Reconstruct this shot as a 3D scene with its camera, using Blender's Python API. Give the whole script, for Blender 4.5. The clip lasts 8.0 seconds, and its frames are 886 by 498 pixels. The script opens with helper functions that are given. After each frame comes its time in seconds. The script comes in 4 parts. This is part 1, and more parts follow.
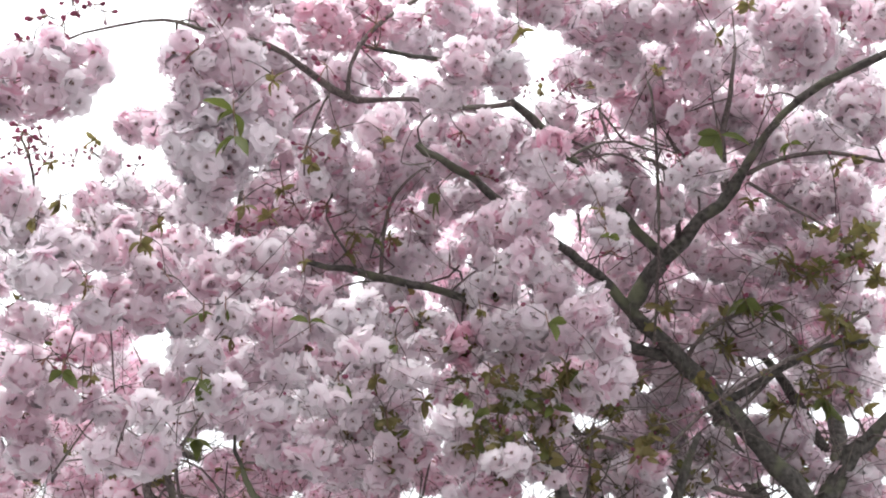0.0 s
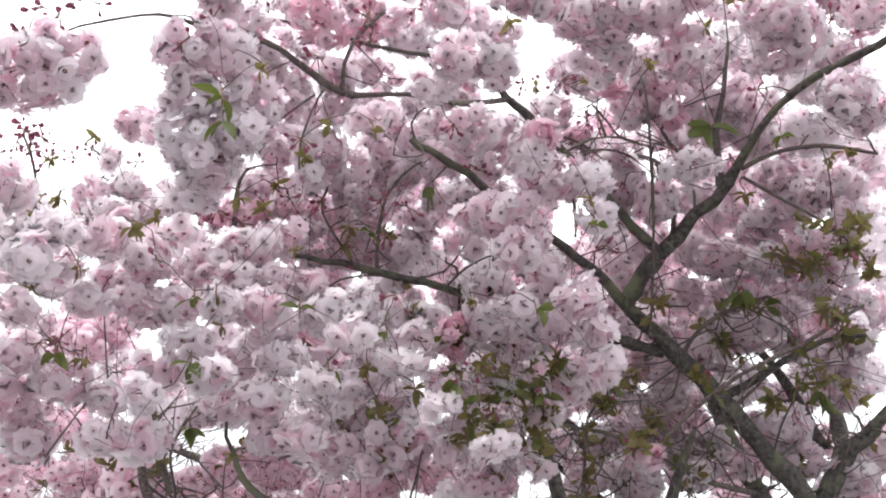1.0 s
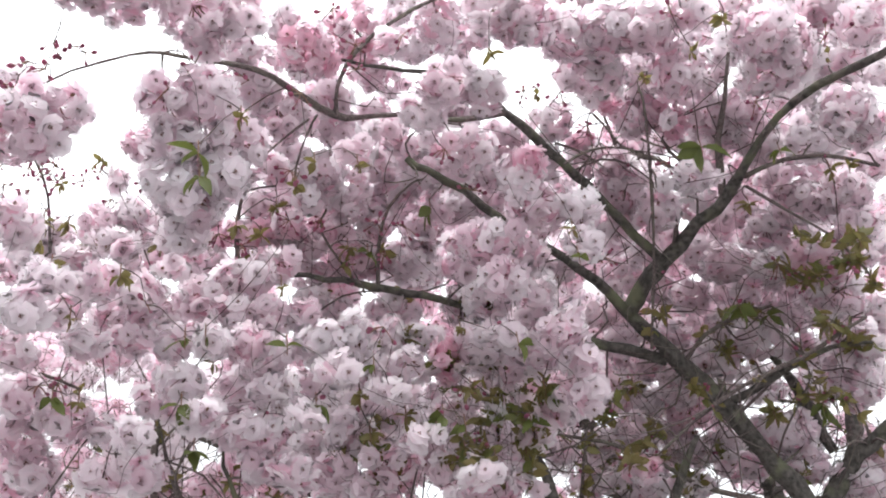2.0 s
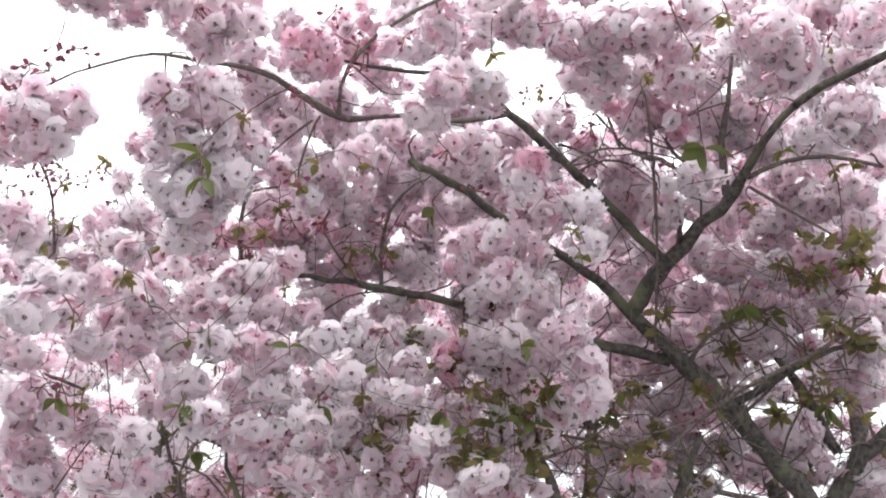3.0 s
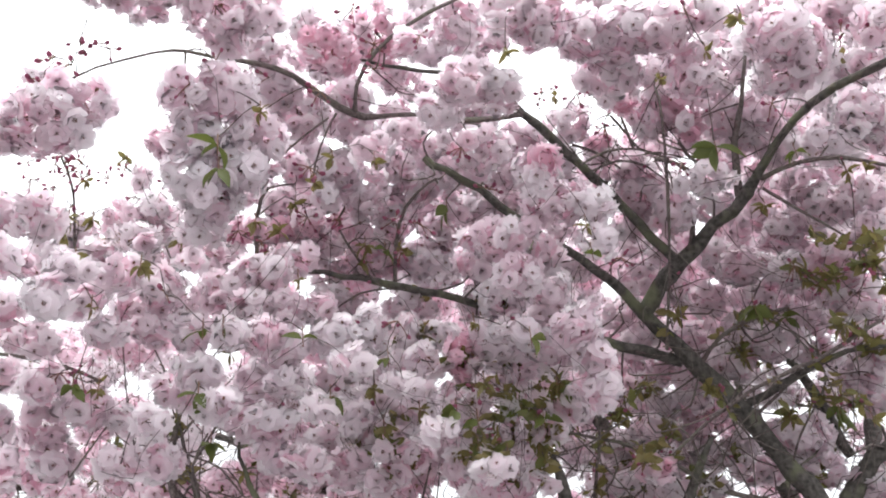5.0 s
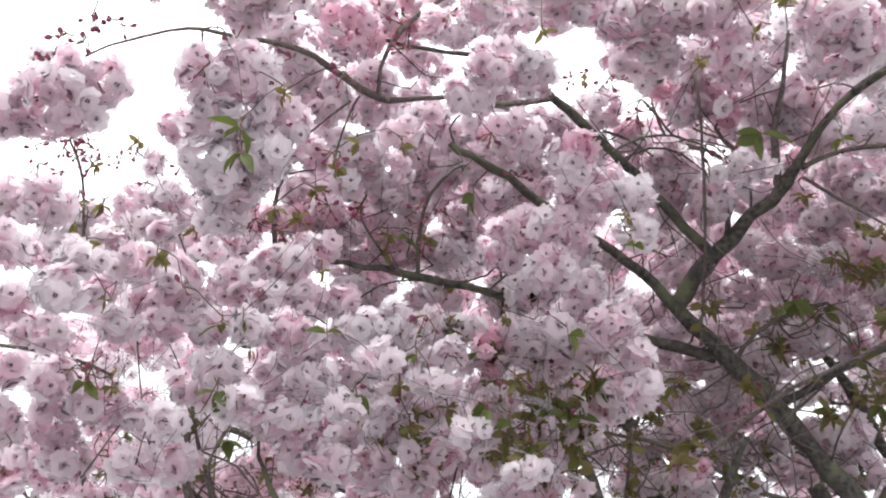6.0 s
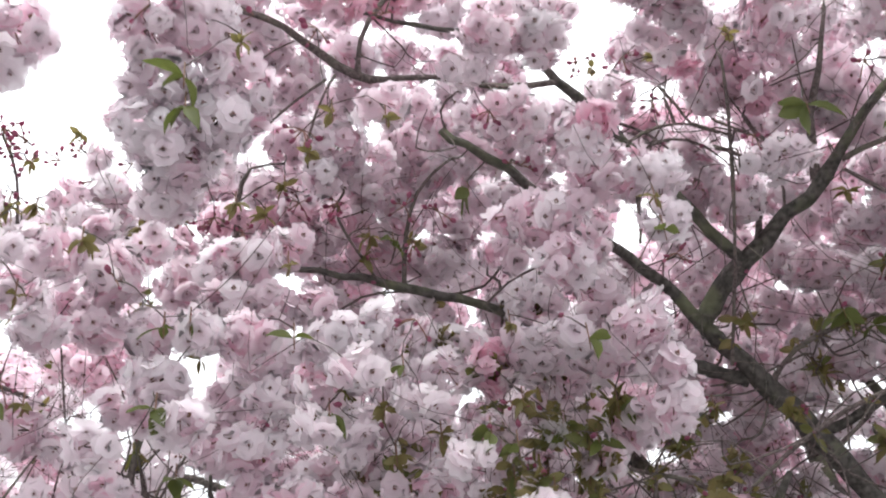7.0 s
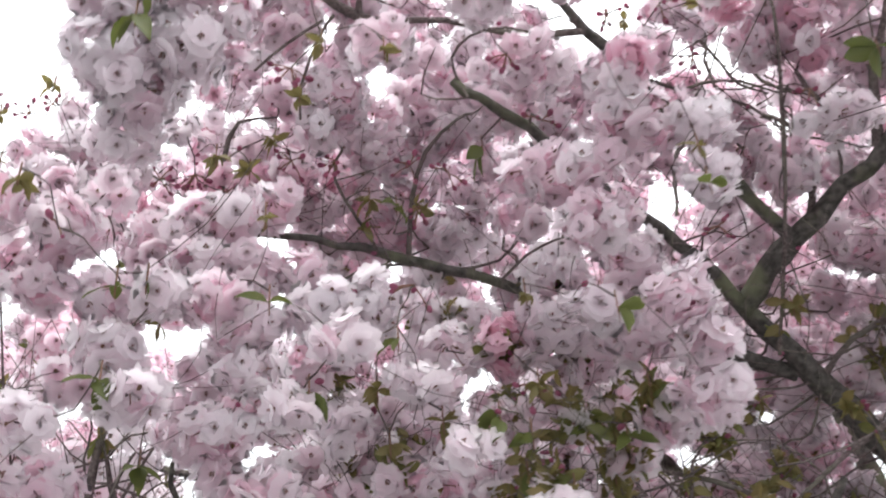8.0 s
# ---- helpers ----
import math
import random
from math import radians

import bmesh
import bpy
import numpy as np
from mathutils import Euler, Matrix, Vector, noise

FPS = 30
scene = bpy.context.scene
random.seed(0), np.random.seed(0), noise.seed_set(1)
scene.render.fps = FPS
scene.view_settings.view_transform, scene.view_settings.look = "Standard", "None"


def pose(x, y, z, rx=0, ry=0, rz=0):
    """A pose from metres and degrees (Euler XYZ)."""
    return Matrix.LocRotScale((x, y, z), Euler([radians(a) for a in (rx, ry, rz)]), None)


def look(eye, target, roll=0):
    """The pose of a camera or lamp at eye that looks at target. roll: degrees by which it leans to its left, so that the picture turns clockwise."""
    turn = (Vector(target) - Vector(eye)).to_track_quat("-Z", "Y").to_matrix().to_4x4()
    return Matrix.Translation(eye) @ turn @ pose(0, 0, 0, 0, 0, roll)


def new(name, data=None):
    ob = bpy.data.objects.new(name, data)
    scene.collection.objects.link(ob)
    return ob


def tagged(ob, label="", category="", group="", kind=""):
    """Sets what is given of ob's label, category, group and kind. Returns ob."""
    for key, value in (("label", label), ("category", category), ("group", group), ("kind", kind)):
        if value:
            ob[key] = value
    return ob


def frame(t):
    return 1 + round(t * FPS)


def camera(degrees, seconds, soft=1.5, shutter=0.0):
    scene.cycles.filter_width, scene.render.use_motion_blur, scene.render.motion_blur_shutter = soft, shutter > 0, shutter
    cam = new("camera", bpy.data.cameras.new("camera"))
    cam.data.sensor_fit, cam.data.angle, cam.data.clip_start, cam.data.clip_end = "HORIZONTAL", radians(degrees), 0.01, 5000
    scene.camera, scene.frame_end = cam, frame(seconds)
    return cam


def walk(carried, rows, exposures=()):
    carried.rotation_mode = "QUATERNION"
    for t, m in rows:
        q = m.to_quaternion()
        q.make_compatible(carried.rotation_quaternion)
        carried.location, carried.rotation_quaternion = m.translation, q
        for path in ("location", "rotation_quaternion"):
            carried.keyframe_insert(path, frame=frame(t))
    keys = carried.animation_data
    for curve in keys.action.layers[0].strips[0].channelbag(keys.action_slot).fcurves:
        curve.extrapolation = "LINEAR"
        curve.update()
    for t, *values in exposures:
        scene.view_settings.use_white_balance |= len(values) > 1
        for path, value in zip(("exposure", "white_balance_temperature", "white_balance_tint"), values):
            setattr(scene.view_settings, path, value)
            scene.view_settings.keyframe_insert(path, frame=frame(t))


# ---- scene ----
cam = camera(50.0, 8.0, soft=2.0, shutter=0.4)
PATH = [
    (0, (0.396, 0.326, 1.287), (0.157, 2.016, 2.33), -0.4),
    (0.5, (0.423, 0.314, 1.304), (0.167, 2.012, 2.331), -0.5),
    (1, (0.451, 0.355, 1.22), (0.18, 2.018, 2.298), 0.1),
    (1.5, (0.612, 0.264, 1.365), (0.237, 1.968, 2.343), 0.6),
    (3, (0.638, 0.259, 1.38), (0.224, 1.958, 2.351), 1.4),
    (3.5, (0.625, 0.267, 1.362), (0.215, 1.959, 2.346), 1.2),
    (4, (0.601, 0.27, 1.337), (0.2, 1.959, 2.331), 1.5),
    (5.5, (0.673, 0.259, 1.331), (0.205, 1.932, 2.323), 3.0),
    (6, (0.568, 0.335, 1.389), (0.113, 2.024, 2.36), 3.0),
    (6.5, (0.534, 0.496, 1.476), (0.093, 2.184, 2.455), 2.8),
    (7, (0.466, 0.685, 1.445), (0.055, 2.315, 2.528), 2.1),
    (7.5, (0.534, 0.777, 1.547), (0.049, 2.415, 2.588), 3.5),
    (8, (0.44, 0.934, 1.512), (-0.022, 2.543, 2.605), 4.1),
]
walk(cam, [(t, look(eye, target, roll)) for t, eye, target, roll in PATH], exposures=[(0, 0.61), (8, 0.61)])

# ---- world and light: a bright overcast sky ----
ELEV, TURN = radians(72), radians(190)
world = bpy.data.worlds.new("overcast_sky")
scene.world = world
world.use_nodes = True
wn = world.node_tree.nodes
wl = world.node_tree.links
sky = wn.new("ShaderNodeTexSky")
sky.sky_type, sky.sun_disc, sky.sun_elevation, sky.sun_rotation = "NISHITA", False, ELEV, TURN
sky.dust_density = 4.0
cloud = wn.new("ShaderNodeMix")
cloud.data_type = "RGBA"
cloud.inputs[0].default_value = 0.88
way, height = wn.new("ShaderNodeTexCoord"), wn.new("ShaderNodeSeparateXYZ")
veil = wn.new("ShaderNodeMapRange")  # an overcast sky is about twice as bright overhead as near the horizon
veil.inputs["To Min"].default_value, veil.inputs["To Max"].default_value = 5.6, 19.5
tint = wn.new("ShaderNodeVectorMath")
tint.operation = "SCALE"
tint.inputs[0].default_value = (1.0, 1.01, 1.04)
wl.new(way.outputs["Generated"], height.inputs[0])
wl.new(height.outputs["Z"], veil.inputs["Value"])
wl.new(veil.outputs["Result"], tint.inputs["Scale"])
wl.new(tint.outputs[0], cloud.inputs[7])
wl.new(sky.outputs[0], cloud.inputs[6])
wl.new(cloud.outputs[2], wn["Background"].inputs[0])
wn["Background"].inputs[1].default_value = 0.13

sun = new("sun", bpy.data.lights.new("sun", "SUN"))
sun.data.energy, sun.data.angle, sun.data.color = 1.5, radians(50), (1.0, 0.97, 0.93)
sun.matrix_world = look((math.sin(TURN) * math.cos(ELEV) * 20, math.cos(TURN) * math.cos(ELEV) * 20, math.sin(ELEV) * 20), (0, 0, 0))


# ---- materials ----
def material(name):
    m = bpy.data.materials.new(name)
    m.use_nodes = True
    return m, m.node_tree.nodes, m.node_tree.links, m.node_tree.nodes["Principled BSDF"]


def petal_material(name, pale, deep, bias, sheer=0.2):
    """Thin petals: matte, half letting light through; every petal and every cluster has its own tint."""
    m, n, l, p = material(name)
    geo, info = n.new("ShaderNodeNewGeometry"), n.new("ShaderNodeObjectInfo")
    grain = n.new("ShaderNodeTexNoise")
    grain.inputs["Scale"].default_value = 55
    grain.inputs["Detail"].default_value = 3
    coord = n.new("ShaderNodeTexCoord")
    l.new(coord.outputs["Object"], grain.inputs["Vector"])
    total = bias
    for out, weight in ((geo.outputs["Random Per Island"], 0.16), (info.outputs["Random"], 0.52), (grain.outputs[0], 0.5)):
        add = n.new("ShaderNodeMath")
        add.operation = "MULTIPLY_ADD"
        add.inputs[1].default_value = weight
        l.new(out, add.inputs[0])
        if isinstance(total, float):
            add.inputs[2].default_value = total
        else:
            l.new(total, add.inputs[2])
        total = add.outputs[0]
    ramp = n.new("ShaderNodeValToRGB")
    ramp.color_ramp.elements[0].color = (*pale, 1)
    ramp.color_ramp.elements[1].color = (*deep, 1)
    ramp.color_ramp.elements[0].position, ramp.color_ramp.elements[1].position = 0.3, 1.0
    l.new(total, ramp.inputs[0])
    l.new(ramp.outputs[0], p.inputs["Base Color"])
    p.inputs["Roughness"].default_value = 0.65
    p.inputs["Specular IOR Level"].default_value = 0.2
    glow, mix = n.new("ShaderNodeBsdfTranslucent"), n.new("ShaderNodeMixShader")
    l.new(ramp.outputs[0], glow.inputs[0])
    mix.inputs[0].default_value = 0.70
    l.new(p.outputs[0], mix.inputs[1])
    l.new(glow.outputs[0], mix.inputs[2])
    clear, thin = n.new("ShaderNodeBsdfTransparent"), n.new("ShaderNodeMixShader")
    thin.inputs[0].default_value = sheer
    l.new(mix.outputs[0], thin.inputs[1])
    l.new(clear.outputs[0], thin.inputs[2])
    l.new(thin.outputs[0], n["Material Output"].inputs[0])
    return m


def bark_material(name, dark, light, lichen, scale):
    m, n, l, p = material(name)
    coord = n.new("ShaderNodeTexCoord")
    a, b, c = n.new("ShaderNodeTexNoise"), n.new("ShaderNodeTexNoise"), n.new("ShaderNodeTexVoronoi")
    a.inputs["Scale"].default_value, a.inputs["Detail"].default_value = 9, 5
    b.inputs["Scale"].default_value, b.inputs["Detail"].default_value = scale, 6
    c.inputs["Scale"].default_value = scale * 0.6
    for t in (a, b, c):
        l.new(coord.outputs["Object"], t.inputs["Vector"])
    tone, patch, mix = n.new("ShaderNodeValToRGB"), n.new("ShaderNodeValToRGB"), n.new("ShaderNodeMix")
    tone.color_ramp.elements[0].color, tone.color_ramp.elements[1].color = (*dark, 1), (*light, 1)
    tone.color_ramp.elements[0].position, tone.color_ramp.elements[1].position = 0.32, 0.68
    patch.color_ramp.elements[0].position, patch.color_ramp.elements[1].position = 0.5, 0.64
    mix.data_type = "RGBA"
    mix.inputs[7].default_value = (*lichen, 1)
    l.new(b.outputs[0], tone.inputs[0])
    l.new(a.outputs[0], patch.inputs[0])
    l.new(patch.outputs[0], mix.inputs[0])
    l.new(tone.outputs[0], mix.inputs[6])
    l.new(mix.outputs[2], p.inputs["Base Color"])
    p.inputs["Roughness"].default_value = 0.85
    p.inputs["Specular IOR Level"].default_value = 0.3
    add, bump = n.new("ShaderNodeMath"), n.new("ShaderNodeBump")
    l.new(b.outputs[0], add.inputs[0])
    l.new(c.outputs[0], add.inputs[1])
    bump.inputs["Strength"].default_value, bump.inputs["Distance"].default_value = 0.8, 0.006
    l.new(add.outputs[0], bump.inputs["Height"])
    l.new(bump.outputs[0], p.inputs["Normal"])
    return m


def leaf_material(name, first, second, through_light):
    m, n, l, p = material(name)
    geo, ramp = n.new("ShaderNodeNewGeometry"), n.new("ShaderNodeValToRGB")
    grain, coord, add = n.new("ShaderNodeTexNoise"), n.new("ShaderNodeTexCoord"), n.new("ShaderNodeMath")
    grain.inputs["Scale"].default_value = 60
    l.new(coord.outputs["Object"], grain.inputs["Vector"])
    add.operation = "MULTIPLY_ADD"
    add.inputs[1].default_value = 0.5
    l.new(grain.outputs[0], add.inputs[0])
    l.new(geo.outputs["Random Per Island"], add.inputs[2])
    ramp.color_ramp.elements[0].color, ramp.color_ramp.elements[1].color = (*first, 1), (*second, 1)
    l.new(add.outputs[0], ramp.inputs[0])
    l.new(ramp.outputs[0], p.inputs["Base Color"])
    p.inputs["Roughness"].default_value = 0.5
    glow, mix = n.new("ShaderNodeBsdfTranslucent"), n.new("ShaderNodeMixShader")
    l.new(ramp.outputs[0], glow.inputs[0])
    mix.inputs[0].default_value = through_light
    l.new(p.outputs[0], mix.inputs[1])
    l.new(glow.outputs[0], mix.inputs[2])
    l.new(mix.outputs[0], n["Material Output"].inputs[0])
    return m


WHITE, BLUSH, PINK = (0.94, 0.91, 0.928), (0.92, 0.832, 0.874), (0.86, 0.57, 0.675)
PETALS = [
    petal_material("petal_white", WHITE, (0.92, 0.842, 0.88), -0.06),
    petal_material("petal_blush", WHITE, (0.89, 0.76, 0.82), 0.0),
    petal_material("petal_pink", BLUSH, PINK, 0.0),
]
UNDERSIDES = [
    petal_material("outer_petal_white", WHITE, BLUSH, 0.1),
    petal_material("outer_petal_blush", BLUSH, PINK, 0.05),
    petal_material("outer_petal_pink", BLUSH, (0.80, 0.44, 0.56), 0.1),
]
BUD = petal_material("bud_rose", (0.54, 0.23, 0.33), (0.26, 0.07, 0.13), 0.0, sheer=0.0)
EYE = leaf_material("flower_eye", (0.17, 0.16, 0.10), (0.28, 0.16, 0.16), 0.1)
STALK = leaf_material("stalk", (0.13, 0.14, 0.05), (0.22, 0.10, 0.07), 0.1)
GREEN = leaf_material("leaf_green", (0.05, 0.075, 0.016), (0.12, 0.14, 0.036), 0.5)
BRONZE = leaf_material("leaf_bronze", (0.12, 0.15, 0.04), (0.21, 0.17, 0.065), 0.5)
BARK = bark_material("bark", (0.032, 0.029, 0.026), (0.12, 0.108, 0.098), (0.13, 0.135, 0.085), 70)
TWIG_BARK = bark_material("twig_bark", (0.06, 0.045, 0.043), (0.19, 0.155, 0.148), (0.15, 0.14, 0.11), 160)
# unseen ground: its grey is set by how much light it bounces up
BOUNCE_GREY = leaf_material("ground_bounce_grey", (0.09, 0.087, 0.09), (0.17, 0.163, 0.165), 0.0)

# ---- ground ----
bm = bmesh.new()
bmesh.ops.create_grid(bm, x_segments=60, y_segments=60, size=1.0)
for v in bm.verts:
    r = max(abs(v.co.x), abs(v.co.y))
    v.co *= 6 + 1500 * r ** 4
    v.co.z = 0.04 * noise.noise(v.co * 0.4) if r < 0.9 else 0.0
me = bpy.data.meshes.new("ground")
bm.to_mesh(me)
bm.free()
me.materials.append(BOUNCE_GREY)
tagged(new("ground", me), "unseen plain grey ground under the cherry tree", "ground", kind="structure")

# ---- the tree ----
rng = np.random.default_rng(7)
tree = tagged(new("cherry_tree"), "old double-flowered cherry tree in full pale pink bloom", "tree")
tree.location = (1.25, 3.3, 0)


def quads(name, verts, faces, mats, slots, parent=tree, label="", smooth=True):
    """One mesh object of quads under a parent, given in world coordinates."""
    me = bpy.data.meshes.new(name)
    verts, faces = np.asarray(verts, np.float32), np.asarray(faces, np.int32)
    me.vertices.add(len(verts))
    me.vertices.foreach_set("co", verts.ravel())
    me.loops.add(faces.size)
    me.loops.foreach_set("vertex_index", faces.ravel())
    me.polygons.add(len(faces))
    me.polygons.foreach_set("loop_start", np.arange(len(faces), dtype=np.int32) * 4)
    for m in mats:
        me.materials.append(m)
    me.polygons.foreach_set("material_index", np.asarray(slots, np.int32))
    me.polygons.foreach_set("use_smooth", np.full(len(faces), smooth))
    me.update()
    me.validate()
    return attach(new(name, me), parent, label)


def attach(ob, parent, label=""):
    ob.parent = parent
    base = parent.location if parent.parent is None else parent.parent.location + parent.location
    if parent is tree:
        ob.matrix_parent_inverse = Matrix.Translation(-base)
    if label:
        ob["label"] = label
    return ob


def spline(points, step):
    """Points (x, y, z, radius) along a smooth curve through the given ones."""
    p = np.asarray(points, float)
    p = np.vstack([2 * p[0] - p[1], p, 2 * p[-1] - p[-2]])
    out = []
    for i in range(1, len(p) - 2):
        count = max(2, int(np.linalg.norm(p[i + 1, :3] - p[i, :3]) / step))
        for t in np.arange(count) / count:
            out.append(0.5 * (2 * p[i] + (p[i + 1] - p[i - 1]) * t + (2 * p[i - 1] - 5 * p[i] + 4 * p[i + 1] - p[i + 2]) * t**2
                              + (3 * p[i] - p[i - 1] - 3 * p[i + 1] + p[i + 2]) * t**3))
    out.append(p[-2])
    return np.array(out)


def tube(path, sides, rough=0.0):
    """Vertices and quads of a tapered, slightly knobbly tube along a path of (x, y, z, radius)."""
    c, r = path[:, :3], np.maximum(path[:, 3], 0.0006)
    ahead = np.gradient(c, axis=0)
    ahead /= np.linalg.norm(ahead, axis=1)[:, None] + 1e-9
    side = np.cross(ahead, (0.31, 0.2, 0.93))
    side /= np.linalg.norm(side, axis=1)[:, None] + 1e-9
    up = np.cross(side, ahead)
    a = np.arange(sides) / sides * 2 * np.pi
    swell = r[:, None] * (1 + rough * rng.normal(size=(len(c), sides)))
    v = c[:, None] + (side[:, None] * np.cos(a)[None, :, None] + up[:, None] * np.sin(a)[None, :, None]) * swell[:, :, None]
    i, j = np.meshgrid(np.arange(len(c) - 1), np.arange(sides), indexing="ij")
    k = (j + 1) % sides
    f = np.stack([i * sides + j, i * sides + k, (i + 1) * sides + k, (i + 1) * sides + j], -1).reshape(-1, 4)
    n = len(c) * sides
    v = v.reshape(-1, 3)
    if sides % 2 == 0 and sides > 3:
        caps = [[n - sides + q, n - sides + q + 1, n - q - 2, n - q - 1] for q in range(sides // 2 - 1)]
        f = np.vstack([f, caps])
    return v, f


BONES = []  # samples of all wood, where twigs may start


def branch(name, *points, label=""):
    thick = max(p[3] for p in points)
    path = spline(points, 0.05)
    path[1:-1, :3] += rng.normal(size=(len(path) - 2, 3)) * min(0.004, thick * 0.14)
    path[:, 3] *= 1 + 0.07 * rng.normal(size=len(path))
    v, f = tube(path, 16 if thick > 0.02 else 8, 0.045 if thick > 0.02 else 0.06)
    ob = quads(name, v, f, [BARK if thick > 0.012 else TWIG_BARK], np.zeros(len(f)), label=label)
    BONES.extend(path)
    return ob


branch("trunk", (1.30, 3.34, -0.1, 0.19), (1.28, 3.33, 0.08, 0.145), (1.24, 3.31, 0.5, 0.105), (1.18, 3.24, 1.2, 0.085), (1.12, 3.18, 1.7, 0.056), (1.02, 3.05, 2.06, 0.031),
       label="grey-brown cherry trunk with lichen patches")
# limbs and branches: points of their centre lines and the radius there
branch("limb", (1.02, 3.05, 2.06, 0.0290), (0.89, 2.99, 2.24, 0.0268), (0.81, 2.93, 2.33, 0.0258), (0.70, 2.85, 2.43, 0.0240), (0.59, 2.78, 2.54, 0.0190), (0.50, 2.68, 2.61, 0.0140), (0.38, 2.56, 2.66, 0.0122), (0.28, 2.43, 2.69, 0.0113), (0.19, 2.34, 2.74, 0.0107), (0.11, 2.28, 2.77, 0.0097), (0.06, 2.24, 2.79, 0.0096))
branch("limb", (0.58, 2.77, 2.54, 0.0204), (0.63, 2.73, 2.61, 0.0234), (0.70, 2.70, 2.66, 0.0224), (0.80, 2.64, 2.74, 0.0193), (0.89, 2.58, 2.80, 0.0172), (0.94, 2.53, 2.86, 0.0121), (1.02, 2.42, 2.91, 0.0109), (1.11, 2.32, 2.93, 0.0113), (1.24, 2.22, 2.93, 0.0099), (1.37, 2.11, 2.91, 0.0068))
branch("limb", (0.68, 2.86, 2.43, 0.0186), (0.52, 2.81, 2.47, 0.0154), (0.31, 2.72, 2.49, 0.0120), (0.09, 2.59, 2.54, 0.0108), (-0.05, 2.51, 2.55, 0.0119), (-0.16, 2.44, 2.55, 0.0100), (-0.25, 2.39, 2.55, 0.0076), (-0.34, 2.32, 2.53, 0.0069), (-0.43, 2.22, 2.50, 0.0045))
branch("limb", (0.69, 2.70, 2.67, 0.0163), (0.59, 2.62, 2.76, 0.0141), (0.51, 2.53, 2.83, 0.0139), (0.41, 2.43, 2.90, 0.0123), (0.31, 2.32, 2.96, 0.0113), (0.21, 2.23, 3.02, 0.0076), (0.01, 2.14, 3.02, 0.0052), (-0.19, 1.99, 2.98, 0.0034), (-0.24, 1.94, 3.00, 0.0023))
branch("branch", (0.31, 2.32, 2.96, 0.0077), (0.19, 2.26, 2.91, 0.0069), (0.06, 2.17, 2.88, 0.0062), (-0.04, 2.13, 2.86, 0.0073), (-0.10, 2.10, 2.85, 0.0095), (-0.16, 2.04, 2.87, 0.0089), (-0.22, 1.97, 2.89, 0.0077), (-0.29, 1.91, 2.89, 0.0066), (-0.38, 1.84, 2.87, 0.0049), (-0.41, 1.78, 2.84, 0.0042), (-0.46, 1.73, 2.80, 0.0031), (-0.55, 1.67, 2.72, 0.0026), (-0.61, 1.64, 2.65, 0.0020))
branch("branch", (-0.09, 2.10, 2.85, 0.0056), (-0.08, 2.06, 2.91, 0.0056), (-0.03, 2.04, 3.00, 0.0057), (0.06, 2.03, 3.07, 0.0051), (0.17, 2.04, 3.14, 0.0046), (0.31, 2.06, 3.21, 0.0035))
branch("branch", (-0.14, 2.09, 2.85, 0.0033), (-0.16, 2.09, 2.80, 0.0028), (-0.20, 2.13, 2.72, 0.0028), (-0.21, 2.17, 2.67, 0.0022))
branch("branch", (-0.16, 2.09, 2.84, 0.0028), (-0.22, 2.08, 2.78, 0.0028), (-0.28, 2.09, 2.73, 0.0022))
branch("branch", (-0.41, 1.78, 2.84, 0.0032), (-0.41, 1.79, 2.81, 0.0026), (-0.41, 1.81, 2.77, 0.0021))
branch("branch", (0.07, 2.25, 2.79, 0.0028), (0.07, 2.19, 2.80, 0.0025), (0.11, 2.16, 2.82, 0.0025), (0.18, 2.16, 2.83, 0.0022), (0.26, 2.19, 2.82, 0.0017))
branch("branch", (0.93, 2.56, 2.83, 0.0074), (1.02, 2.50, 2.83, 0.0061), (1.12, 2.45, 2.80, 0.0054), (1.23, 2.40, 2.72, 0.0041))
branch("branch", (0.93, 2.56, 2.80, 0.0049), (1.02, 2.57, 2.72, 0.0043), (1.11, 2.57, 2.64, 0.0036), (1.18, 2.58, 2.55, 0.0036), (1.21, 2.60, 2.49, 0.0030))
branch("branch", (0.87, 2.59, 2.80, 0.0111), (0.87, 2.49, 2.91, 0.0098), (0.89, 2.41, 2.98, 0.0073), (0.91, 2.31, 3.07, 0.0048))
branch("branch", (0.64, 2.77, 2.43, 0.0043), (0.67, 2.60, 2.64, 0.0042), (0.68, 2.46, 2.82, 0.0048), (0.68, 2.36, 2.94, 0.0036), (0.67, 2.32, 2.99, 0.0030))
branch("branch", (0.73, 2.68, 2.70, 0.0087), (0.74, 2.65, 2.74, 0.0075), (0.75, 2.61, 2.77, 0.0050))
branch("limb", (1.08, 3.10, 2.05, 0.0280), (1.17, 3.05, 2.18, 0.0230), (1.26, 3.01, 2.25, 0.0205), (1.42, 2.92, 2.38, 0.0175))
branch("limb", (1.14, 3.19, 2.24, 0.0180), (1.08, 3.16, 2.38, 0.0150), (1.02, 3.14, 2.51, 0.0125), (0.95, 3.14, 2.62, 0.0105), (0.90, 3.13, 2.77, 0.0085))
branch("branch", (0.64, 2.75, 2.13, 0.0041), (0.73, 2.73, 2.20, 0.0047), (0.85, 2.69, 2.27, 0.0053), (1.02, 2.70, 2.35, 0.0054), (1.19, 2.68, 2.44, 0.0049))
branch("branch", (0.85, 2.95, 2.33, 0.0129), (1.00, 2.93, 2.40, 0.0104), (1.13, 2.91, 2.46, 0.0066), (1.24, 2.88, 2.45, 0.0046))
